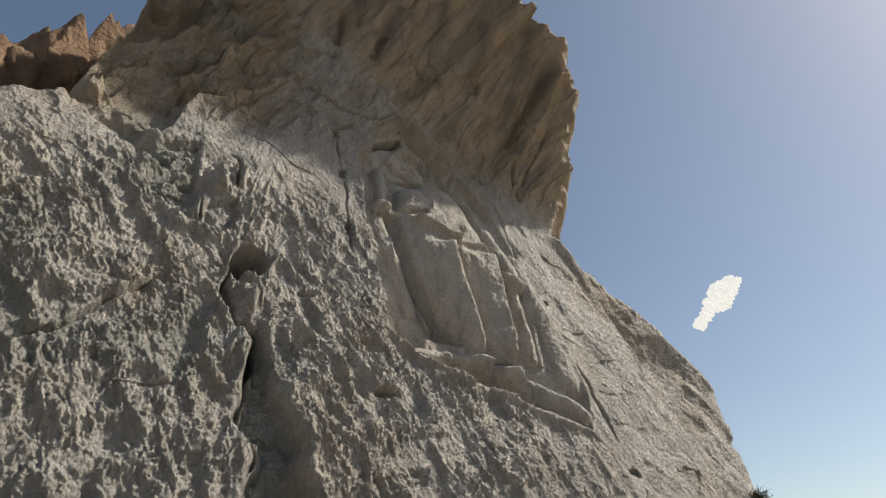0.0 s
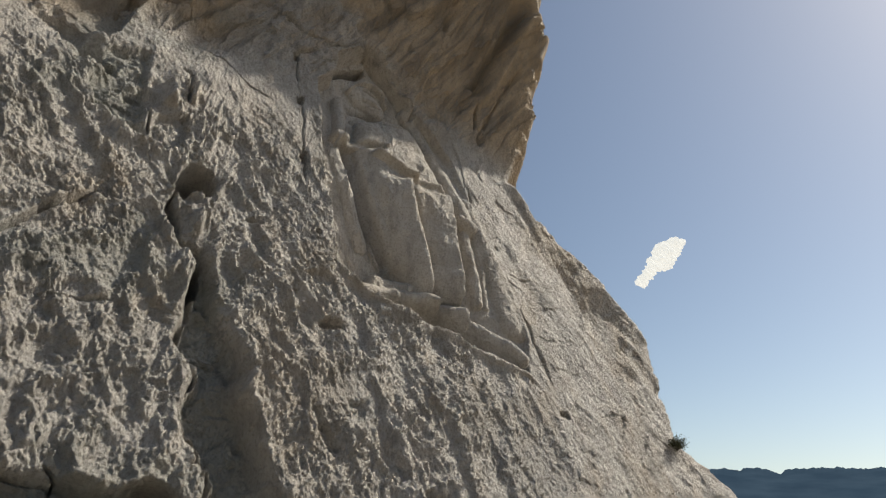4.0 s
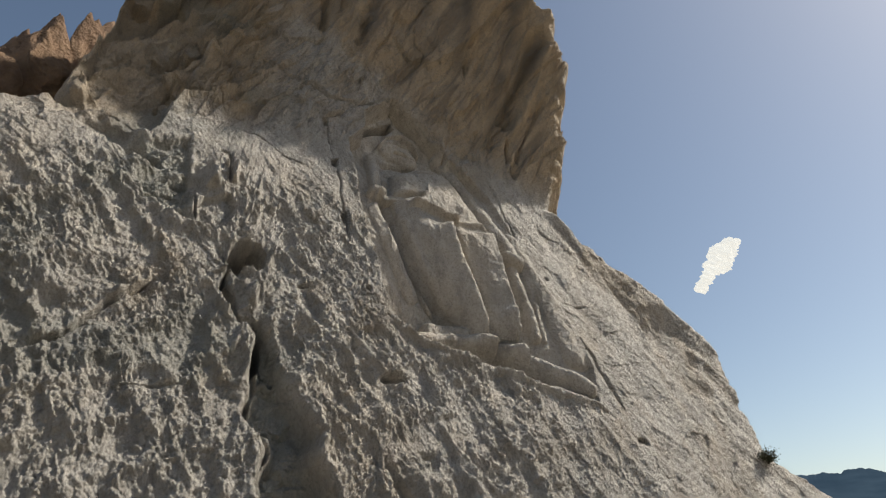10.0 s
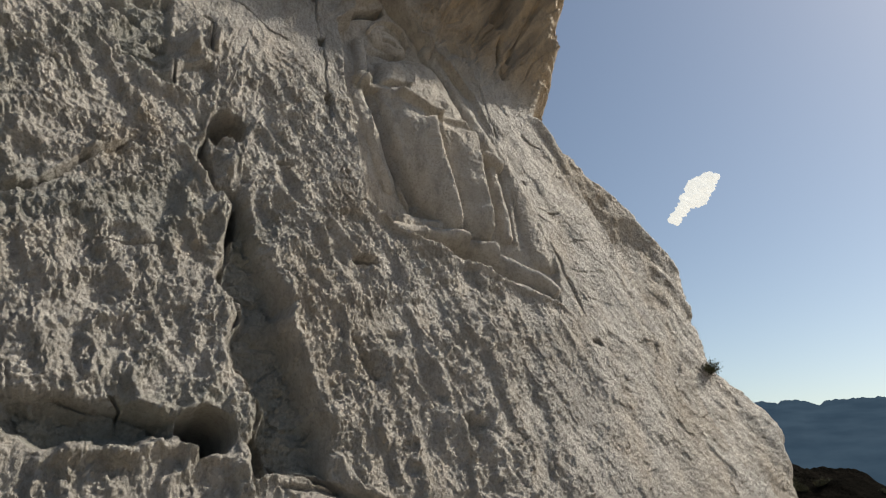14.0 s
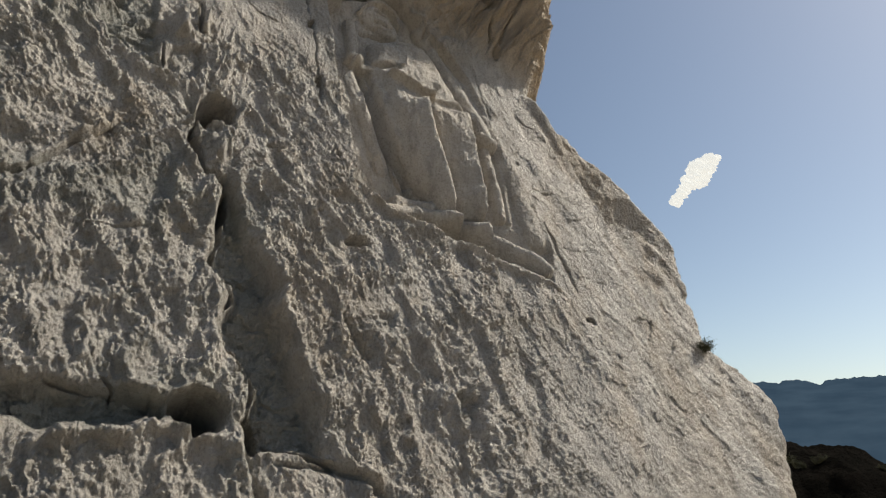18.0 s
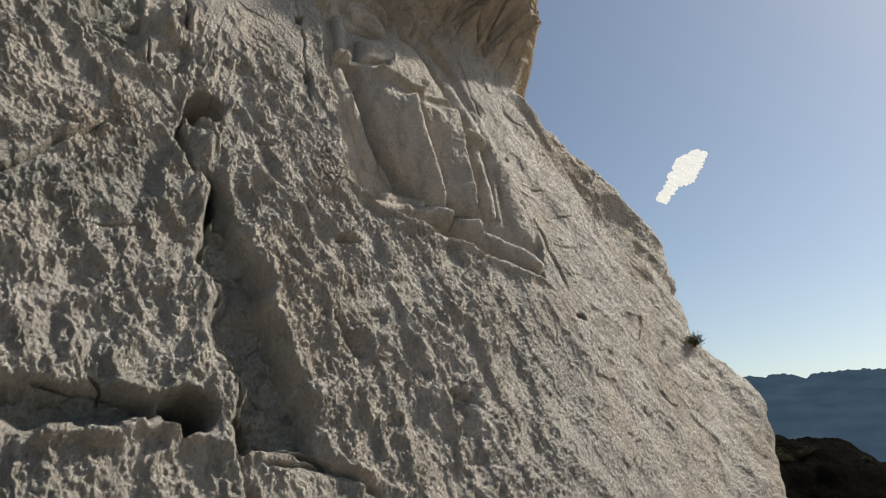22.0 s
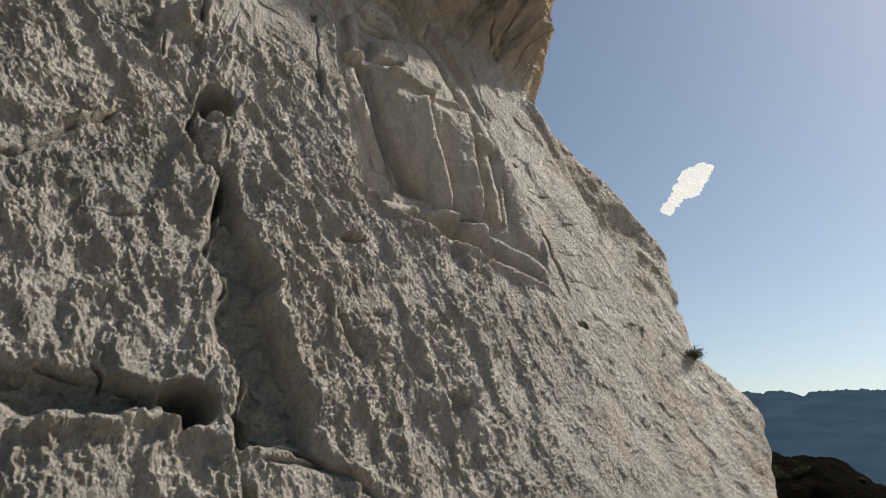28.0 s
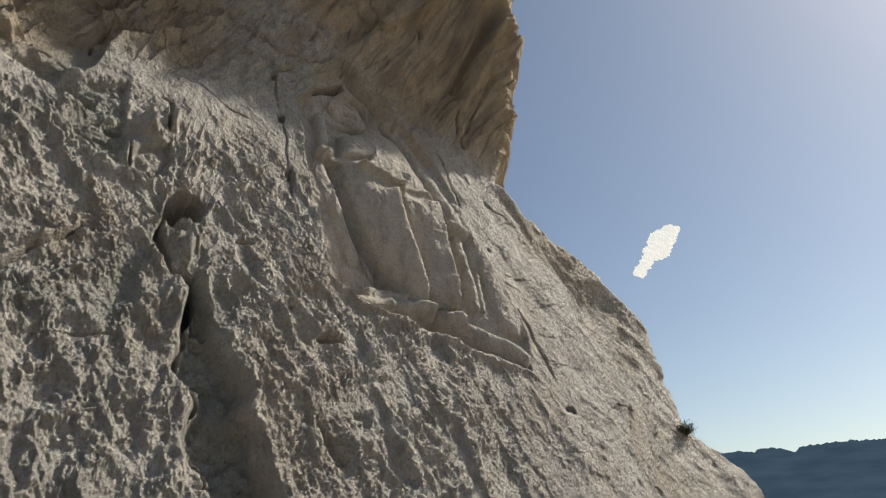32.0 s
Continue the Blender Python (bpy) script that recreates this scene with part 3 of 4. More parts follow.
def cliff_field(u, v):
    """Height, ochre staining and green film of the whole cliff at (u, v)."""
    wob_u = 0.05 * fbm(u * 3, v * 3, 4, 11)
    wob_v = 0.05 * fbm(u * 3, v * 3, 4, 23)
    uu, vv = u + wob_u * 0.6, v + wob_v * 0.6
    h = large_form(u, v)
    h = np.minimum(h, 1.55 + 0.25 * (h - 1.55))
    over = smooth(vv - np.interp(uu, SEAM_U, SEAM_V), -0.04, 0.24)
    # the niche with its figure
    niche = np.full(u.shape, -1.0)
    w = window(u, v, NICHE, 0.35)
    niche[w] = polygon(u[w] + 0.25 * wob_u[w], v[w] + 0.25 * wob_v[w], NICHE)
    inside = smooth(niche, -0.015, 0.022)
    fig = np.zeros(u.shape)
    x, y = u[w] + 0.12 * wob_u[w], v[w] + 0.12 * wob_v[w]
    d = np.clip(polygon(x, y, BODY) / 0.17, 0, 1)
    f = 0.13 * np.sqrt(1 - (1 - d) ** 2)
    groove = np.zeros(x.shape)
    for pts, w0, w1, top, kind in FOLDS:
        d, at, side = along(x, y, pts)
        half = w0 + (w1 - w0) * at
        if kind == "r":
            bump = top * np.sqrt(np.clip(1 - (d / half) ** 2, 0, 1))
            f = np.maximum(f, bump) + 0.005 * np.exp(-np.abs(f - bump) / 0.012) * (bump > 0)
        elif kind == "s":
            groove += top * (side < 0) * np.exp(-(d / half) ** 1.3) * (d < 3 * half) * smooth(at, 0, 0.1) * smooth(d, 0, 0.008)
        else:
            groove += top * np.exp(-(d / half) ** 2)
    f = f + groove + 0.018 * fbm(x * 11, y * 8, 4, 33, 0.55) + 0.014 * (ridged(x * 5 + y * 2, y * 4, 5, 36) - 0.4) + 0.005 * fbm(x * 55, y * 45, 3, 35)
    fig[w] = f
    carved = np.minimum(niche_form(u, v), large_form(u, v) - (0.11 + 0.05 * smooth(v, 3.8, 4.2)) * (1 - 0.75 * smooth(u, 2.5, 2.95))) + 0.012 * fbm(u * 7, v * 5, 4, 31)
    # how rough the surface is, place by place
    rough = 1 - 0.62 * smooth(vv - 0.1 * fbm(u * 2, v * 2, 3, 5), 3.55, 3.85) * smooth(uu, 0.42, 0.62)
    rough *= 1 - 0.4 * smooth(u, 2.3, 3.4)
    rough *= 1 - 0.6 * smooth(u, 2.5, 3.0) * smooth(v, 1.6, 2.4)
    rough *= 1 - 0.6 * smooth(vv, 3.1, 3.6) * (1 - smooth(u, 1.0, 1.4))
    rough *= 1 - 0.2 * smooth(u, 1.1, 1.3) * (1 - smooth(u, 1.6, 1.8)) * smooth(v, 2.3, 2.7)
    far = smooth(uu - np.interp(v, NEAR_V, NEAR_U), 0.0, 0.12) * (1 - over)
    rough *= 1 - 0.45 * far
    rough *= 1 - 0.6 * smooth(vv, 4.0, 4.4) * (1 - smooth(u, 0.3, 0.6))
    green = np.zeros(u.shape)
    cut, lift, worn = np.zeros(u.shape), np.zeros(u.shape), np.zeros(u.shape)
    broken = np.clip(0.75 + 1.5 * fbm(u * 6, v * 6, 3, 49), 0.15, 1.0)
    ju, jv = u + 0.020 * fbm(u * 11, v * 9, 4, 43), v + 0.020 * fbm(u * 11, v * 9, 4, 47)
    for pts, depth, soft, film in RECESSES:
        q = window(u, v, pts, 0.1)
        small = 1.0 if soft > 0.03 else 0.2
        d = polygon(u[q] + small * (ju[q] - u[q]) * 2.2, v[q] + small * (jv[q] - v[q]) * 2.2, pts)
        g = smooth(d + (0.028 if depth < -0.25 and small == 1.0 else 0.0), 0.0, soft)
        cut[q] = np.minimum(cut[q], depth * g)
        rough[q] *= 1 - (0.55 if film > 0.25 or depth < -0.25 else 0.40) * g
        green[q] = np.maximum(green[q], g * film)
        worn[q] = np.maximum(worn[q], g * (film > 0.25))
    for pts, w0, w1, top, kind in STROKES:
        reach = max(w0, w1) * (2.6 if kind == "g" else 4.0)
        q = window(u, v, pts, reach + 0.05)
        d, at, side = along(ju[q], jv[q], pts)
        half = (w0 + (w1 - w0) * at) * np.clip(1 + 1.5 * fbm(u[q] * 7, v[q] * 7, 3, 41), 0.45, 1.9)
        ends = smooth(at, -0.02, 0.12) * (1 - smooth(at, 0.88, 1.02))
        if kind == "g":
            shape = np.exp(-(d / half) ** 2) * (ends if top > 0 else np.sqrt(ends))
            rough[q] *= 1 - (0.4 if top < 0 else 0.0) * shape
        else:
            wanted = -1 if kind == "l" else 1
            shape = (side == wanted) * np.exp(-d / half) * smooth(d, 0, 0.02) * ends
        if top < 0:
            cut[q] = np.minimum(cut[q], top * shape * broken[q])
        else:
            lift[q] = np.maximum(lift[q], top * shape)
    for a, b, ra, rb, depth in PITS:
        q = (np.abs(u - a) < 3 * ra + 0.05) & (np.abs(v - b) < 3 * rb + 0.05)
        r = ((ju[q] - a) / ra) ** 2 + ((jv[q] - b) / rb) ** 2
        cut[q] = np.minimum(cut[q], 1.4 * depth * np.exp(-r ** 2.2 * 0.8))
        rough[q] *= 1 - 0.9 * np.exp(-r ** 2 * 0.9)
    lumps = 0.045 * fbm(u * 7, v * 9, 5, 137, 0.6) + 0.022 * plates(u * 9 + fbm(u * 6, v * 6, 2, 139), v * 13, 141, 0.9) + 0.012 * (ridged(u * 14, v * 22, 4, 143) - 0.4)
    h = h + cut + lift * (1 - smooth(-cut, 0.08, 0.2)) + worn * lumps
    h = h * (1 - inside) + (carved + fig + cut) * inside
    rough = rough * (1 - 0.9 * inside) * (1 - 0.55 * over)
    # slight swellings, then ragged fins: rough on their crests and smooth between, from a hand's length down to grain
    h += (1 - inside) * (0.035 * fbm(u * 1.1, v * 0.8, 3, 51) + 0.045 * fbm(u * 3.1, v * 1.9, 3, 61) * (1 - 0.5 * over))
    right = smooth(u, 2.2, 3.4)
    drift = 0.27 * v + 0.33 * softplus(v - 2.1, 3) + 0.30 * softplus(u - 2.4, 3) * (v - 1.2)
    wx, wy = u + 0.9 * wob_u + drift, v + 1.1 * wob_v - 0.3 * u
    rag = fbm(u * 19, v * 15, 4, 58, 0.62)
    butt = 1 - smooth(u, 0.55, 0.95)
    fins = ridged(wx / 0.15 + 0.45 * rag, wy / (0.36 - 0.12 * butt), 3, 55)
    mask = 0.34 + 0.66 * smooth(fins, 0.20, 0.58)
    blades = ridged(wx / 0.056 + 0.65 * rag, wy / 0.125, 4, 65)
    wrinkle = ridged(wx / 0.027 + 0.9 * rag, wy / 0.055, 3, 69)
    fray = ridged(wx / 0.014 + 0.9 * rag, wy / 0.025, 2, 75)
    knob = 0.0
    for size, long, amp, k in ((0.11, 1.6, 0.026, 3), (0.05, 1.5, 0.016, 9), (0.024, 1.4, 0.007, 15)):
        f1, f2 = cells(wx / size + 0.9 * fbm(u / size, v / size, 2, k + 1), wy / (size * long), k)
        keep = 0.3 + 0.7 * smooth(fbm(u / size / 3, v / size / 5, 3, k), -0.2, 0.2)
        knob = knob + amp * np.clip(0.85 - f1, 0, 1) * keep
    streak = fbm(wx * 30, wy * 7, 4, 71, 0.6)
    grit = fbm(u * 75, v * 58, 3, 81, 0.75)
    calm = 1 - 0.62 * right
    h += rough * calm * ((0.038 - 0.020 * right) * (fins - 0.45) + mask * (0.018 * (blades - 0.4) + 0.012 * (wrinkle - 0.4) + 0.006 * (fray - 0.4)) + (0.2 + 0.65 * butt) * knob)
    h += rough * calm * 0.009 * streak + (0.004 + 0.006 * rough) * (1 - 0.4 * inside) * (1 - 0.4 * right) * grit
    chips = plates(u * 5 + 0.4 * rag, v * 7 + 0.4 * rag, 77, 0.9)
    h += right * (1 - over) * (1 - 0.8 * inside) * (0.03 * fbm(wx * 3.5, wy * 2, 4, 73) + 0.012 * (ridged(wx / 0.4, wy / 0.7, 5, 75) - 0.4) + 0.008 * chips + 0.006 * fbm(u * 30, v * 30, 3, 79, 0.7))
    # plates and clefts of the overhang, running down towards the wall
    a, b = u * 0.62 + v * 0.78, v * 0.62 - u * 0.78
    f1, f2 = cells(b * 4.5 + 0.5 * fbm(u * 3, v * 3, 3, 91), a * 1.1, 21)
    plate = 0.07 * np.clip(f2 - f1, 0, 0.5) + 0.035 * fbm(b * 22, a * 8, 4, 97, 0.65) + 0.06 * fbm(b * 4, a * 1.8, 5, 95, 0.6)
    jx, jy = b + 0.06 * fbm(u * 5, v * 5, 3, 92), a + 0.1 * fbm(u * 5, v * 5, 3, 93)
    shards = 0.09 * plates(jx * 1.6, jy * 0.9, 31, 0.8) + 0.035 * plates(jx * 5, jy * 2.6, 33) + 0.018 * plates(jx * 16, jy * 7, 35)
    h += over * (1 - inside) * (0.55 * plate + shards) * (1 - 0.35 * smooth(u, 2.8, 3.3))
    mid = smooth(vv, 3.9, 4.4) * (1 - over) * (1 - inside) * (0.15 + 0.85 * smooth(u, -0.6, -0.25))
    f1, f2 = cells(b * 3.2 + 0.8 * wob_u, a * 1.3, 27)
    h += mid * (0.03 * np.clip(f2 - f1, 0, 0.45) + 0.04 * fbm(b * 6, a * 2, 5, 99) - 0.05) * (1 - 0.8 * smooth(u, 0.5, 1.3))
    h += mid * (0.10 * plates(jx * 2.2, jy * 0.9, 37, 0.9) + 0.04 * plates(jx * 7, jy * 3, 39)) * (1 - 0.75 * smooth(u, 0.5, 1.2))
    h += mid * (0.03 * plates(jx * 12, jy * 5, 41) + 0.04 * (ridged(b * 4, a * 1.6, 5, 63) - 0.4) * (1 - 0.6 * smooth(u, 0.6, 1.3)))
    h += mid * (0.04 * fbm(b * 14, a * 4, 5, 119, 0.6) + 0.012 * fbm(u * 30, v * 30, 4, 121))
    lips = 0.24 * ((2.1 * b + 0.5 * fbm(a * 1.6, b * 1.2, 3, 122)) % 1) + 0.09 * ((5.7 * b + 0.9 * fbm(a * 2.2, b * 2, 3, 123)) % 1) - 0.15
    h += mid * smooth(u, -0.55, -0.3) * (1 - smooth(u, 0.5, 1.1)) * lips + over * 0.022 * ((3.3 * b + 0.9 * fbm(a * 1.7, b * 2, 3, 125)) % 1)
    # the far shoulder, a step behind the near face
    h -= far * (0.16 + 0.05 * fbm(u * 4, v * 4, 3, 101))
    # edges against the sky
    saw = np.abs((v * 9 + 2 * vnoise(v * 5, v * 0 + 3.3)) % 1 - 0.5)
    edge = np.interp(v, EDGE_V, EDGE_U) + (0.07 + 0.04 * smooth(v, 3.8, 4.0)) * fbm(v * 7, v * 0 + 1.7, 5, 105, 0.6) + 0.04 * saw * smooth(v, 3.9, 4.2) + 0.11 - 0.12 * smooth(v, 3.65, 3.95)
    h -= 2.6 * softplus(u - edge, 30)
    h -= 2.2 * softplus(v - np.interp(u, TOP_U, TOP_V) - 0.12 * fbm(u * 4, v * 0 + 2.2, 4, 107), 25)
    ochre = np.clip(0.25 * fbm(u * 1.7, v * 1.2, 4, 111) * 2 + 0.8 * over + 0.25 * smooth(vv, 3.7, 4.4) * smooth(uu, 0.1, 0.8) + 0.85 * smooth(vv + 0.3 * (u < 0.1), 3.9, 4.4) * (1 - smooth(u, 0.5, 1.2)) + 0.35 * smooth(u, 3.2, 3.6) * smooth(fbm(u * 3, v * 1.5, 3, 115), 0, 0.2), 0, 1)
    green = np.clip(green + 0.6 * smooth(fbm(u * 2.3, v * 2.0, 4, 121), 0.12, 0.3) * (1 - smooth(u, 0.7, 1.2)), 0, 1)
    stain = 0.6 * smooth(fbm(b * 7, a * 1.2, 4, 131), 0.12, 0.3) * over
    for pts in WATER_STAINS:
        q = window(u, v, pts, 0.25)
        d, at, _ = along(uu[q] + 0.03 * fbm(u[q] * 9, v[q] * 9, 3, 133), vv[q], pts)
        stain[q] = np.maximum(stain[q], np.exp(-(d / 0.075) ** 2) * (1 - 0.5 * at))
    return h, ochre, green, inside, over, far, np.clip(stain, 0, 1)


def steps(*runs):
    """Places along an axis: (end, spacing) runs from a start."""
    out = [runs[0]]
    for end, gap in runs[1:]:
        n = max(1, int(round((end - out[-1]) / gap)))
        out.extend(np.linspace(out[-1], end, n + 1)[1:])
    return np.array(out)


US = steps(-9.0, (-2.0, 0.25), (-0.9, 0.02), (2.0, 0.0047), (3.4, 0.0066), (5.5, 0.010), (6.0, 0.05), (8.0, 0.3))
VS = steps(-1.6, (-0.1, 0.08), (0.30, 0.02), (3.0, 0.0047), (4.6, 0.0062), (6.4, 0.010), (7.0, 0.05), (10.0, 0.25))
GU, GV = np.meshgrid(US, VS)
H, OCHRE, GREEN, INSIDE, OVER, FAR, STAIN = cliff_field(GU, GV)
PLACES = WALL_O + GU[..., None] * WALL_U + GV[..., None] * WALL_V + H[..., None] * WALL_N


def sheet(name, cells_wanted, material):
    """One piece of the cliff: the grid's faces that cells_wanted picks."""
    rows, cols = GU.shape
    j, i = np.nonzero(cells_wanted)
    quads = np.stack([j * cols + i, j * cols + i + 1, (j + 1) * cols + i + 1, (j + 1) * cols + i], 1)
    used, index = np.unique(quads, return_inverse=True)
    index = index.reshape(quads.shape)
    me = bpy.data.meshes.new(name)
    me.vertices.add(len(used))
    me.vertices.foreach_set("co", PLACES.reshape(-1, 3)[used].astype(np.float32).ravel())
    me.loops.add(index.size)
    me.loops.foreach_set("vertex_index", index.astype(np.int32).ravel())
    me.polygons.add(len(quads))
    me.polygons.foreach_set("loop_start", np.arange(0, index.size, 4, dtype=np.int32))
    me.update(calc_edges=True)
    me.polygons.foreach_set("use_smooth", np.ones(len(quads), bool))
    for key, field in (("ochre", OCHRE), ("green", GREEN), ("stain", STAIN)):
        me.attributes.new(key, "FLOAT", "POINT").data.foreach_set("value", field.ravel()[used].astype(np.float32))
    me.materials.append(material)
    return new(name, me)


CU, CV = (GU[:-1, :-1] + GU[1:, 1:]) / 2, (GV[:-1, :-1] + GV[1:, 1:]) / 2
crack = np.array(max(STROKES, key=lambda k: len(k[0]))[0])
crack = crack[np.argsort(-crack[:, 1])]
left = CU < np.interp(CV, crack[::-1, 1], crack[::-1, 0]) 
left &= CV < 3.35
in_niche = INSIDE[:-1, :-1] > 0.5
in_over = (OVER[:-1, :-1] > 0.5) & ~in_niche
in_far = (FAR[:-1, :-1] > 0.5) & ~in_niche & ~in_over
buttress = tagged(new("rock_buttress"), "rough knobbly grey limestone buttress split by cracks", "rock")
upper = CV > 2.17 + 1.257 * CU
lower = CV < 1.04 - 0.36 * CU
for name, pick in (("upper_block", upper & ~lower), ("middle_block", ~upper & ~lower), ("lower_block", lower)):
    sheet(name, left & ~in_niche & pick, ROCK).parent = buttress
overhang = tagged(new("overhang"), "jagged ochre rock overhang above the carved relief", "overhang")
cleft = np.array(next(s[0] for s in STROKES if s[3] == -0.16))
rib = CU > np.interp(CV, cleft[::-1, 1], cleft[::-1, 0])
for name, pick in (("roof", ~rib), ("rib", rib)):
    sheet(name, in_over & ~left & pick, ROCK).parent = overhang
shoulder = tagged(new("rock_shoulder"), "weathered grey-olive limestone shoulder on the cliff's far edge", "rock")
for name, low, high in (("foot", -9, 1.62), ("flank", 1.62, 2.45), ("crown", 2.45, 9)):
    sheet(name, in_far & ~left & (CV >= low) & (CV < high), ROCK).parent = shoulder
face = ~(left | in_niche | in_over | in_far)
cliff = tagged(new("cliff_wall"), "leaning rough limestone cliff face with cracks and holes", "cliff", kind="structure")
hollow = np.zeros(CU.shape, bool)
w = window(CU, CV, RECESSES[1][0], 0.05)
hollow[w] = polygon(CU[w], CV[w], RECESSES[1][0]) > 0.01
slab = CV > np.interp(CU, [0.3, 0.75, 1.05, 1.3, 1.7, 2.3, 3.4], [3.55, 3.66, 3.45, 3.40, 4.55, 4.45, 3.75])
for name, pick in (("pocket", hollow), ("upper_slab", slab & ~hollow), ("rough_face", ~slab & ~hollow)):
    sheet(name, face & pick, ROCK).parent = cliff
tagged(sheet("carved_relief", in_niche, CARVED), "worn rock relief of a robed figure in a shallow niche", "relief")


# ---- the body of rock behind the faces, closed at the back ----
def rock_body():
    rows, cols = GU.shape
    ring = [(0, i) for i in range(0, cols - 1, 4)] + [(j, cols - 1) for j in range(0, rows - 1, 4)] + [(rows - 1, i) for i in range(cols - 1, 0, -4)] + [(j, 0) for j in range(rows - 1, 0, -4)]
    front = [PLACES[j, i] for j, i in ring]
    back = [WALL_O + GU[j, i] * WALL_U + GV[j, i] * WALL_V - 20 * WALL_N for j, i in ring]
    n = len(ring)
    faces = [(k, (k + 1) % n, n + (k + 1) % n, n + k) for k in range(n)] + [tuple(range(n, 2 * n))]
    me = bpy.data.meshes.new("cliff_mass")
    me.from_pydata([tuple(p) for p in front + back], [], faces)
    me.materials.append(ROCK)
    return tagged(new("cliff_mass", me), "solid body of the limestone mountain behind the cliff face", "cliff", kind="structure")


rock_body()


# ---- loose forms ----
def from_arrays(name, co, faces, material, smooth_faces=True):
    me = bpy.data.meshes.new(name)
    me.from_pydata([tuple(c) for c in co], [], [tuple(f) for f in faces])
    if smooth_faces:
        me.polygons.foreach_set("use_smooth", np.ones(len(faces), bool))
    me.materials.append(material)
    return new(name, me)


def boulder(name, centre, size, material, seed, detail=5, sharp=0.35, taper=0.0):
    """A broken rock: a ball squared off by random cuts and roughened."""
    bm = bmesh.new()
    bmesh.ops.create_icosphere(bm, subdivisions=detail, radius=1)
    co = np.array([v.co[:] for v in bm.verts])
    rng = np.random.RandomState(seed)
    for _ in range(14):
        way = rng.normal(size=3)
        way /= np.linalg.norm(way)
        d = co @ way
        cut = rng.uniform(0.55, 0.85)
        co -= np.clip(d - cut, 0, None)[:, None] * way * 0.9
    ruff = sharp * fbm(co[:, 0] * 2.2 + co[:, 2] + seed, co[:, 1] * 2.2 + co[:, 2] * 1.3, 6, seed)
    co *= (1 + ruff)[:, None]
    co[:, :2] *= (1 - taper * np.clip(co[:, 2:] + 0.6, 0, 1.6) / 1.6)
    for v, c in zip(bm.verts, co):
        v.co = c * np.array(size)
    me = bpy.data.meshes.new(name)
    bm.to_mesh(me)
    bm.free()
    me.polygons.foreach_set("use_smooth", np.ones(len(me.polygons), bool))
    me.materials.append(material)
    ob = new(name, me)
    ob.matrix_world = Matrix.Translation(centre)
    return ob


def plain_rock(name, a, b, scale=0.6, bump=0.15):
    n = Nodes(name, 0.95)
    base = n.mix(n.map(n.noise(scale, 6, 0.62), 0.35, 0.65), a, b)
    return n.done(base, n.bump(n.noise(scale * 5, 7, 0.65), bump))


CRAG = plain_rock("crag_rock", (0.20, 0.125, 0.08), (0.36, 0.235, 0.15), 1.6, 0.2)
# The hillock's shade is painted in as a near-black base colour.
HILL = plain_rock("hill_scrub_painted_shade", (0.006, 0.006, 0.005), (0.014, 0.012, 0.010), 0.9, 0.25)
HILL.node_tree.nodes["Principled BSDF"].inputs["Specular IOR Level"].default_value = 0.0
MOUNTAIN = plain_rock("mountain_painted_haze", (0.004, 0.007, 0.010), (0.007, 0.010, 0.013), 0.004, 1.0)
haze_glow = MOUNTAIN.node_tree.nodes["Principled BSDF"].inputs  # a backdrop kilometres off; its blue haze is painted in as emission
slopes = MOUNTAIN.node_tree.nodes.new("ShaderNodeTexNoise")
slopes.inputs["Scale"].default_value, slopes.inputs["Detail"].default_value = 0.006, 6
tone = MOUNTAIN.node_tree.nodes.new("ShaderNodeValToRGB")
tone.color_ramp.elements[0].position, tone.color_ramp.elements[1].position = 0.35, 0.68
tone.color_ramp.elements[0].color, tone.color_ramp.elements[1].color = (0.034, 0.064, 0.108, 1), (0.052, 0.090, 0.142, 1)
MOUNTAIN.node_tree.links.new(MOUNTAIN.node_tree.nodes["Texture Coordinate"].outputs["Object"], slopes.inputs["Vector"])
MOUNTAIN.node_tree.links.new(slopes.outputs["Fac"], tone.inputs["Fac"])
MOUNTAIN.node_tree.links.new(tone.outputs["Color"], haze_glow["Emission Color"])
haze_glow["Emission Strength"].default_value = 0.76
haze_glow["Specular IOR Level"].default_value = 0.0
GROUND = plain_rock("stony_ground", (0.26, 0.225, 0.175), (0.36, 0.31, 0.245), 0.5, 0.06)


for place, size, seed, taper in (((-5.57, 6.50, 8.28), (0.62, 0.6, 1.1), 3, 0.62), ((-6.02, 6.47, 8.04), (0.75, 0.6, 1), 4, 0.55), ((-5.23, 6.93, 8.58), (0.55, 0.6, 1.2), 12, 0.55), ((-6.19, 6.28, 7.58), (0.8, 0.8, 1), 6, 0.4), ((-6.10, 7.28, 8.34), (2, 0.8, 1), 9, 0.15), ((-5.38, 7.60, 9.00), (1, 0.8, 1.2), 15, 0.3)):
    tagged(boulder("crag", place, size, CRAG, seed, 5, 0.5, taper), "jagged orange-brown crag high behind the buttress", "crag", "crags on the skyline")


def grid_sheet(name, xs, ys, height, material):
    """A sheet of ground over a grid of places."""
    gx, gy = np.meshgrid(xs, ys)
    co = np.stack([gx, gy, height(gx, gy)], -1).reshape(-1, 3)
    n = len(xs)
    faces = [(j * n + i, j * n + i + 1, (j + 1) * n + i + 1, (j + 1) * n + i) for j in range(len(ys) - 1) for i in range(n - 1)]
    return from_arrays(name, co, faces, material)


def ground_height(x, y):
    r = np.hypot(x, y)
    return 0.05 * fbm(x * 0.9, y * 0.9, 4, 3) - 90 * smooth(r, 30, 400) + 6 * fbm(x * 0.01, y * 0.01, 4, 6) * smooth(r, 60, 300)


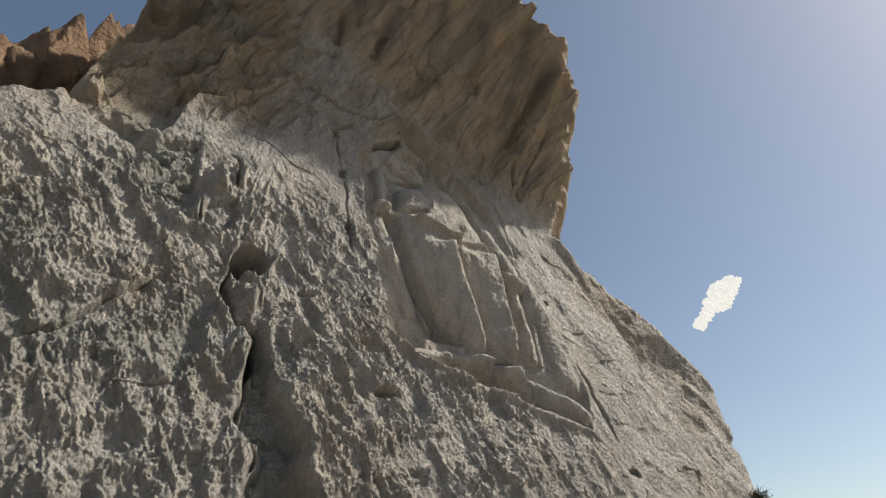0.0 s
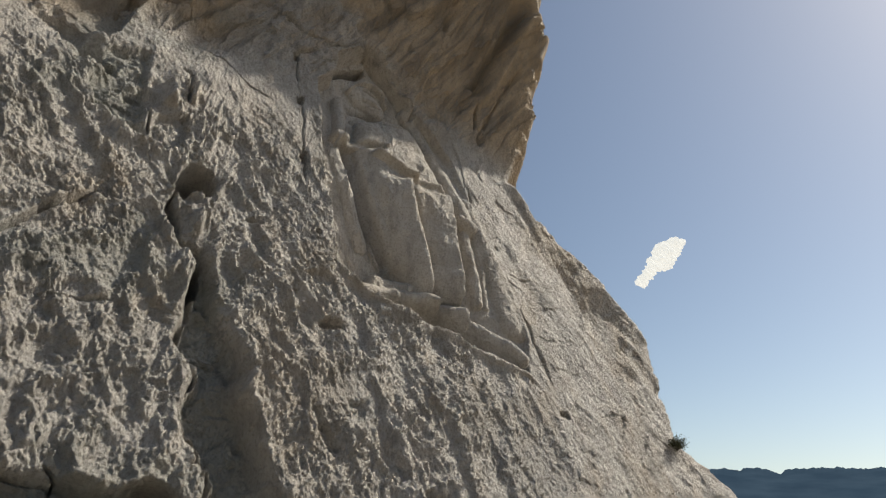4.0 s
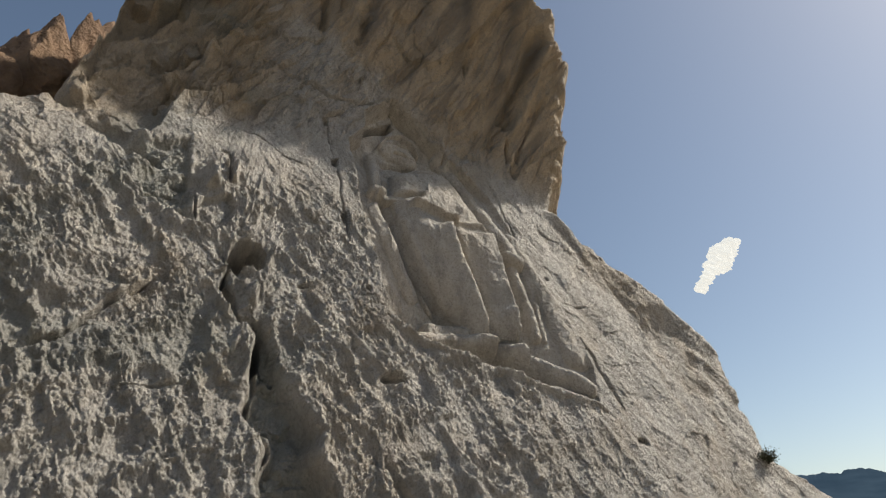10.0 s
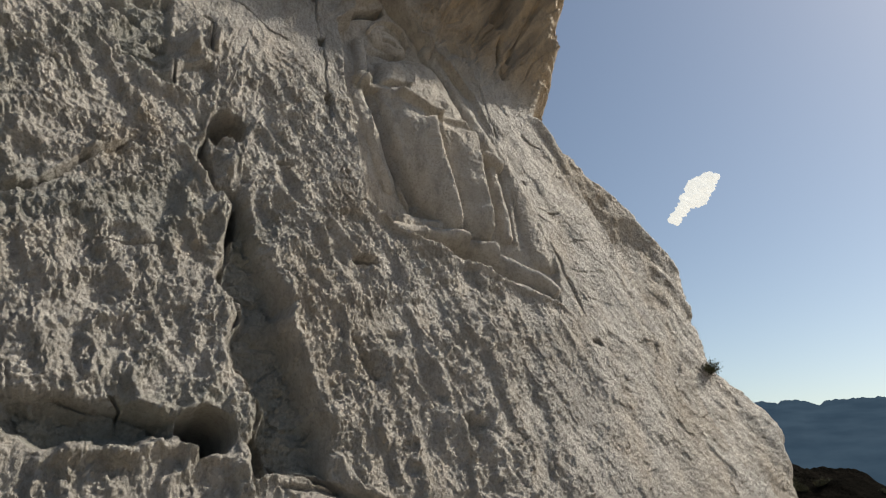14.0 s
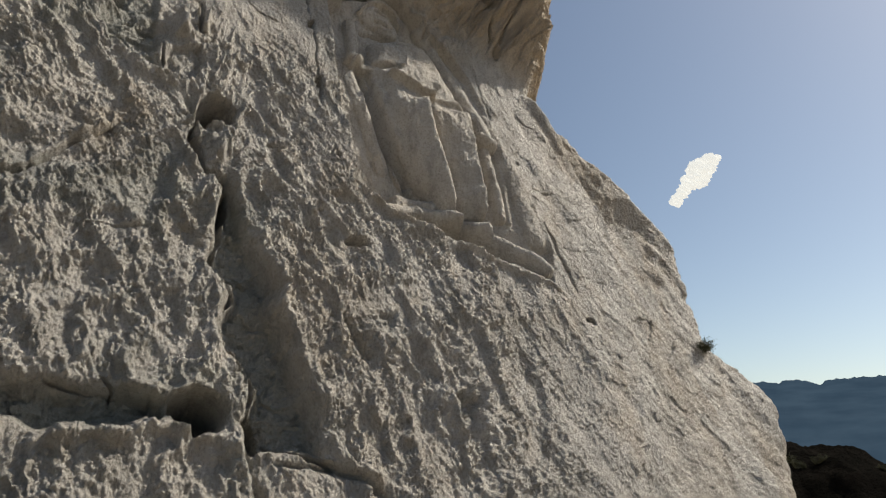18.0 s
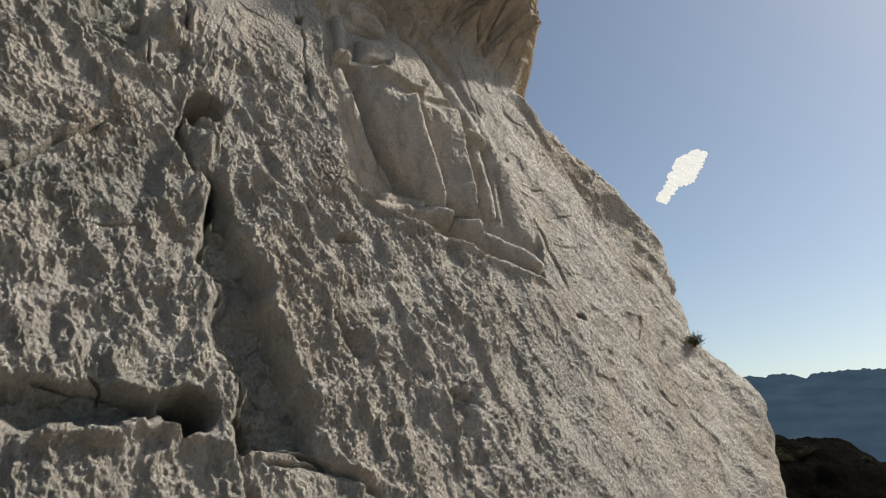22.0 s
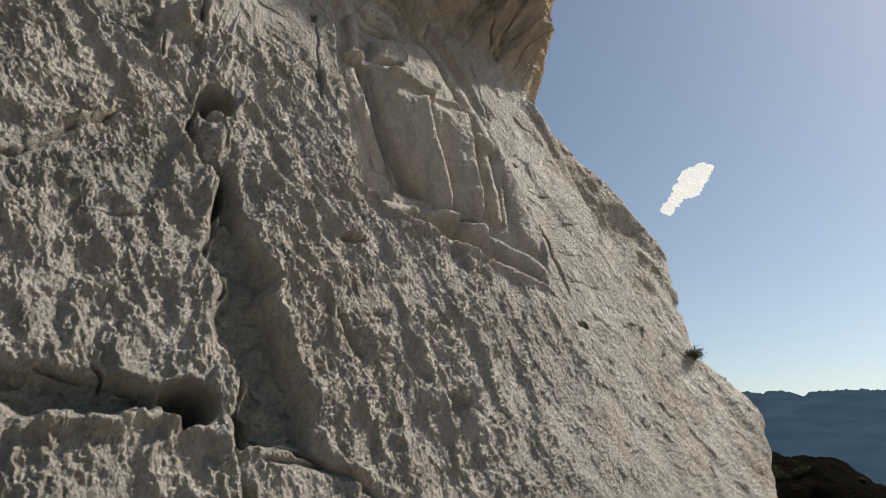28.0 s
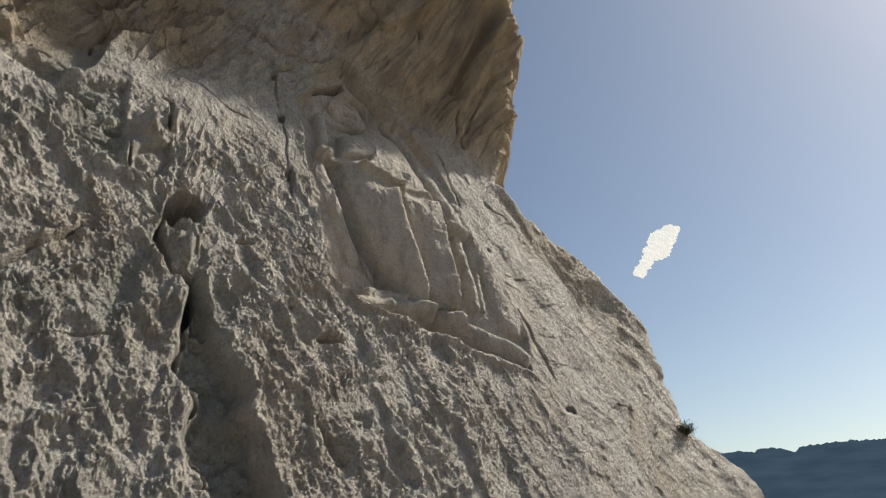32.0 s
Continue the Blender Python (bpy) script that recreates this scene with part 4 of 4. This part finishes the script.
AXIS = steps(-4500.0, (-600, 130), (-60, 30), (-10, 2.5), (10, 0.4), (60, 2.5), (600, 30), (4500, 130))
tagged(grid_sheet("ground", AXIS, AXIS, ground_height, GROUND), "stony trodden ground below the cliff", "ground", kind="structure")


def hill_height(x, y):
    d = np.hypot((x - 8.3) / 3.6, (y - 14.2) / 4.0)
    return -1.4 + 2.9 * np.exp(-d ** 2.4) + 0.5 * fbm(x * 0.7, y * 0.7, 6, 17) + 0.18 * fbm(x * 3.2, y * 3.2, 4, 18)


tagged(grid_sheet("hill", np.linspace(2.5, 16, 170), np.linspace(8.5, 22, 170), hill_height, HILL), "scrub-covered rocky hillock, its shade painted near-black", "hill", kind="structure")


def mountain_ring(name, near, far, elevation, trees, seed, label):
    """A range all round the horizon: elevation in degrees over the azimuth."""
    az = np.radians(np.concatenate([np.linspace(-180, 20, 200)[:-1], np.linspace(20, 50, 500), np.linspace(50, 180, 120)[1:]]))
    co, faces, rows = [], [], 26
    for j in range(rows):
        s = j / (rows - 1)
        r = near + (far - near) * s
        crest = np.tan(np.radians(elevation(np.degrees(az)) + trees(np.degrees(az)) * s ** 12)) * far
        z = -90 + (crest + 90) * s ** 0.8 + 5 * fbm(np.degrees(az) * 0.5, az * 0 + s * 7, 5, seed) * s * (1 - s) * 2
        co.append(np.stack([np.sin(az) * r, np.cos(az) * r, z], 1))
    n = len(az)
    faces = [(j * n + i, j * n + (i + 1) % n, (j + 1) * n + (i + 1) % n, (j + 1) * n + i) for j in range(rows - 1) for i in range(n)]
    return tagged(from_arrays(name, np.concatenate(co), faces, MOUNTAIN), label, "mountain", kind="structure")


mountain_ring("backdrop", 2200, 3800, lambda a: 5.2 + 0.35 * fbm(a * 0.35, a * 0 + 0.5, 4, 7) , lambda a: 0.2 * fbm(a * 2.1, a * 0 + 4.5, 3, 9) + 0.16 * fbm(a * 3.6, a * 0 + 2.5, 3, 10) - 0.35 * np.exp(-((a - 32.7) / 0.4) ** 2), 13, "far mountain range beyond the valley, blue haze painted as glow")


# ---- cloud ----
def cloud_material():
    n = Nodes("cloud_white_glow", 1.0)
    n.bsdf.inputs["Base Color"].default_value = (0.3, 0.3, 0.3, 1)
    veil = n.put("ShaderNodeBsdfTranslucent", Color=(0.95, 0.95, 0.96, 1))
    # The cloud's sunlit brightness is put in as emission of its own.
    n.bsdf.inputs["Emission Color"].default_value, n.bsdf.inputs["Emission Strength"].default_value = (0.96, 0.98, 1, 1), 0.66
    both = n.put("ShaderNodeMixShader", Fac=0.1)
    n.t.links.new(n.bsdf.outputs[0], both.inputs[1])
    n.t.links.new(veil.outputs[0], both.inputs[2])
    n.t.links.new(both.outputs[0], n.t.nodes["Material Output"].inputs["Surface"])
    return n.m


def cloud(centre, across, up, puffs):
    """A small heap of puffs; puffs: places along and up in metres, and radii."""
    bm = bmesh.new()
    for i, (a, b, r) in enumerate(puffs):
        at = Vector(centre) + Vector(across) * a + Vector(up) * b
        made = bmesh.ops.create_icosphere(bm, subdivisions=5, radius=1)["verts"]
        co = np.array([v.co[:] for v in made])
        ruff = 1 + 0.75 * fbm(co[:, 0] * 2.1 + co[:, 2] * 1.7 + i * 3, co[:, 1] * 2.1 - co[:, 2] * 1.8, 4, 50 + i, 0.5)
        for v, c, k in zip(made, co, ruff):
            v.co = at + Vector(c) * float(r * k)
    me = bpy.data.meshes.new("cloud")
    bm.to_mesh(me)
    bm.free()
    me.polygons.foreach_set("use_smooth", np.ones(len(me.polygons), bool))
    me.materials.append(cloud_material())
    return tagged(new("cloud", me), "small bright white cloud in a clear sky", "cloud", kind="backdrop")


CLOUD_PUFFS = ((60, 56, 8), (46, 53, 14), (30, 48, 16), (14, 44, 13), (44, 38, 12), (28, 30, 19), (10, 26, 18), (20, 12, 16), (2, 10, 17), (-10, 20, 9), (-12, 0, 13), (-22, -10, 13), (-32, -19, 11), (-41, -25, 8), (-30, -29, 9))
cloud((598, 1258, 557), (0.902, -0.432, 0.0), (-0.163, -0.340, 0.927), CLOUD_PUFFS)


# ---- shrub on the shoulder ----
def leaf_material():
    n = Nodes("dry_leaves", 0.8)
    shade = n.noise(25, 2)
    return n.done(n.mix(n.map(shade, 0.3, 0.7), (0.035, 0.04, 0.02), (0.09, 0.085, 0.045)))


LEAF = leaf_material()
BARK = plain_rock("shrub_bark", (0.05, 0.04, 0.03), (0.10, 0.08, 0.06), 20, 0.01)


def shrub(foot, size, seed, label):
    """A low bush: a few forking stems and small leaves about their ends."""
    rng = np.random.RandomState(seed)
    base = new("shrub")
    base.matrix_world = Matrix.Translation(foot)
    tagged(base, label, "shrub")
    bm, leaves = bmesh.new(), bmesh.new()
    for _ in range(14):
        tip = Vector((rng.uniform(-0.5, 0.5), rng.uniform(-0.5, 0.5), rng.uniform(0.2, 0.65))) * size
        ring = []
        for k in range(4):
            at, r = tip * (k / 3) + Vector(rng.normal(size=3)) * 0.03 * size * (k > 0), 0.025 * size * (1.1 - k / 3)
            ring.append([bm.verts.new(at + Vector((math.cos(a), math.sin(a), 0)) * r) for a in (0, 2.1, 4.2)])
        for p, q in zip(ring, ring[1:]):
            for a in range(3):
                bm.faces.new((p[a], p[(a + 1) % 3], q[(a + 1) % 3], q[a]))
        for _ in range(110):
            at = tip * rng.uniform(0.5, 1.1) + Vector(rng.normal(size=3)) * 0.11 * size
            turn = Euler(rng.uniform(0, 6.28, 3)).to_matrix()
            s = 0.045 * size * rng.uniform(0.6, 1.4)
            leaves.faces.new([leaves.verts.new(at + turn @ Vector(c) * s) for c in ((-1, 0, 0), (0, -0.45, 0.1), (1, 0, 0), (0, 0.45, 0.1))])
    for name, b, m in (("stem", bm, BARK), ("leaves", leaves, LEAF)):
        me = bpy.data.meshes.new(name)
        b.to_mesh(me)
        b.free()
        me.materials.append(m)
        new(name, me).parent = base
    return base


def on_cliff(u, v):
    """The place on the cliff's surface at (u, v)."""
    h = cliff_field(np.array([[u]]), np.array([[v]]))[0][0, 0]
    return Vector(WALL_O + u * WALL_U + v * WALL_V + h * WALL_N)


shrub(on_cliff(4.73, 1.62), 0.15, 2, "small dark shrub rooted on the edge of the cliff")
for x, y, size, seed in ((7.45, 12.9, 0.3, 5), (7.62, 12.8, 0.24, 9), (8.0, 12.7, 0.26, 6), (9.0, 12.4, 0.15, 7)):
    z = float(hill_height(np.array([x]), np.array([y]))[0])
    tagged(shrub((x, y, z - 0.05), size, seed, "low dark bush on the crest of the hillock"), group="bushes on the hillock")
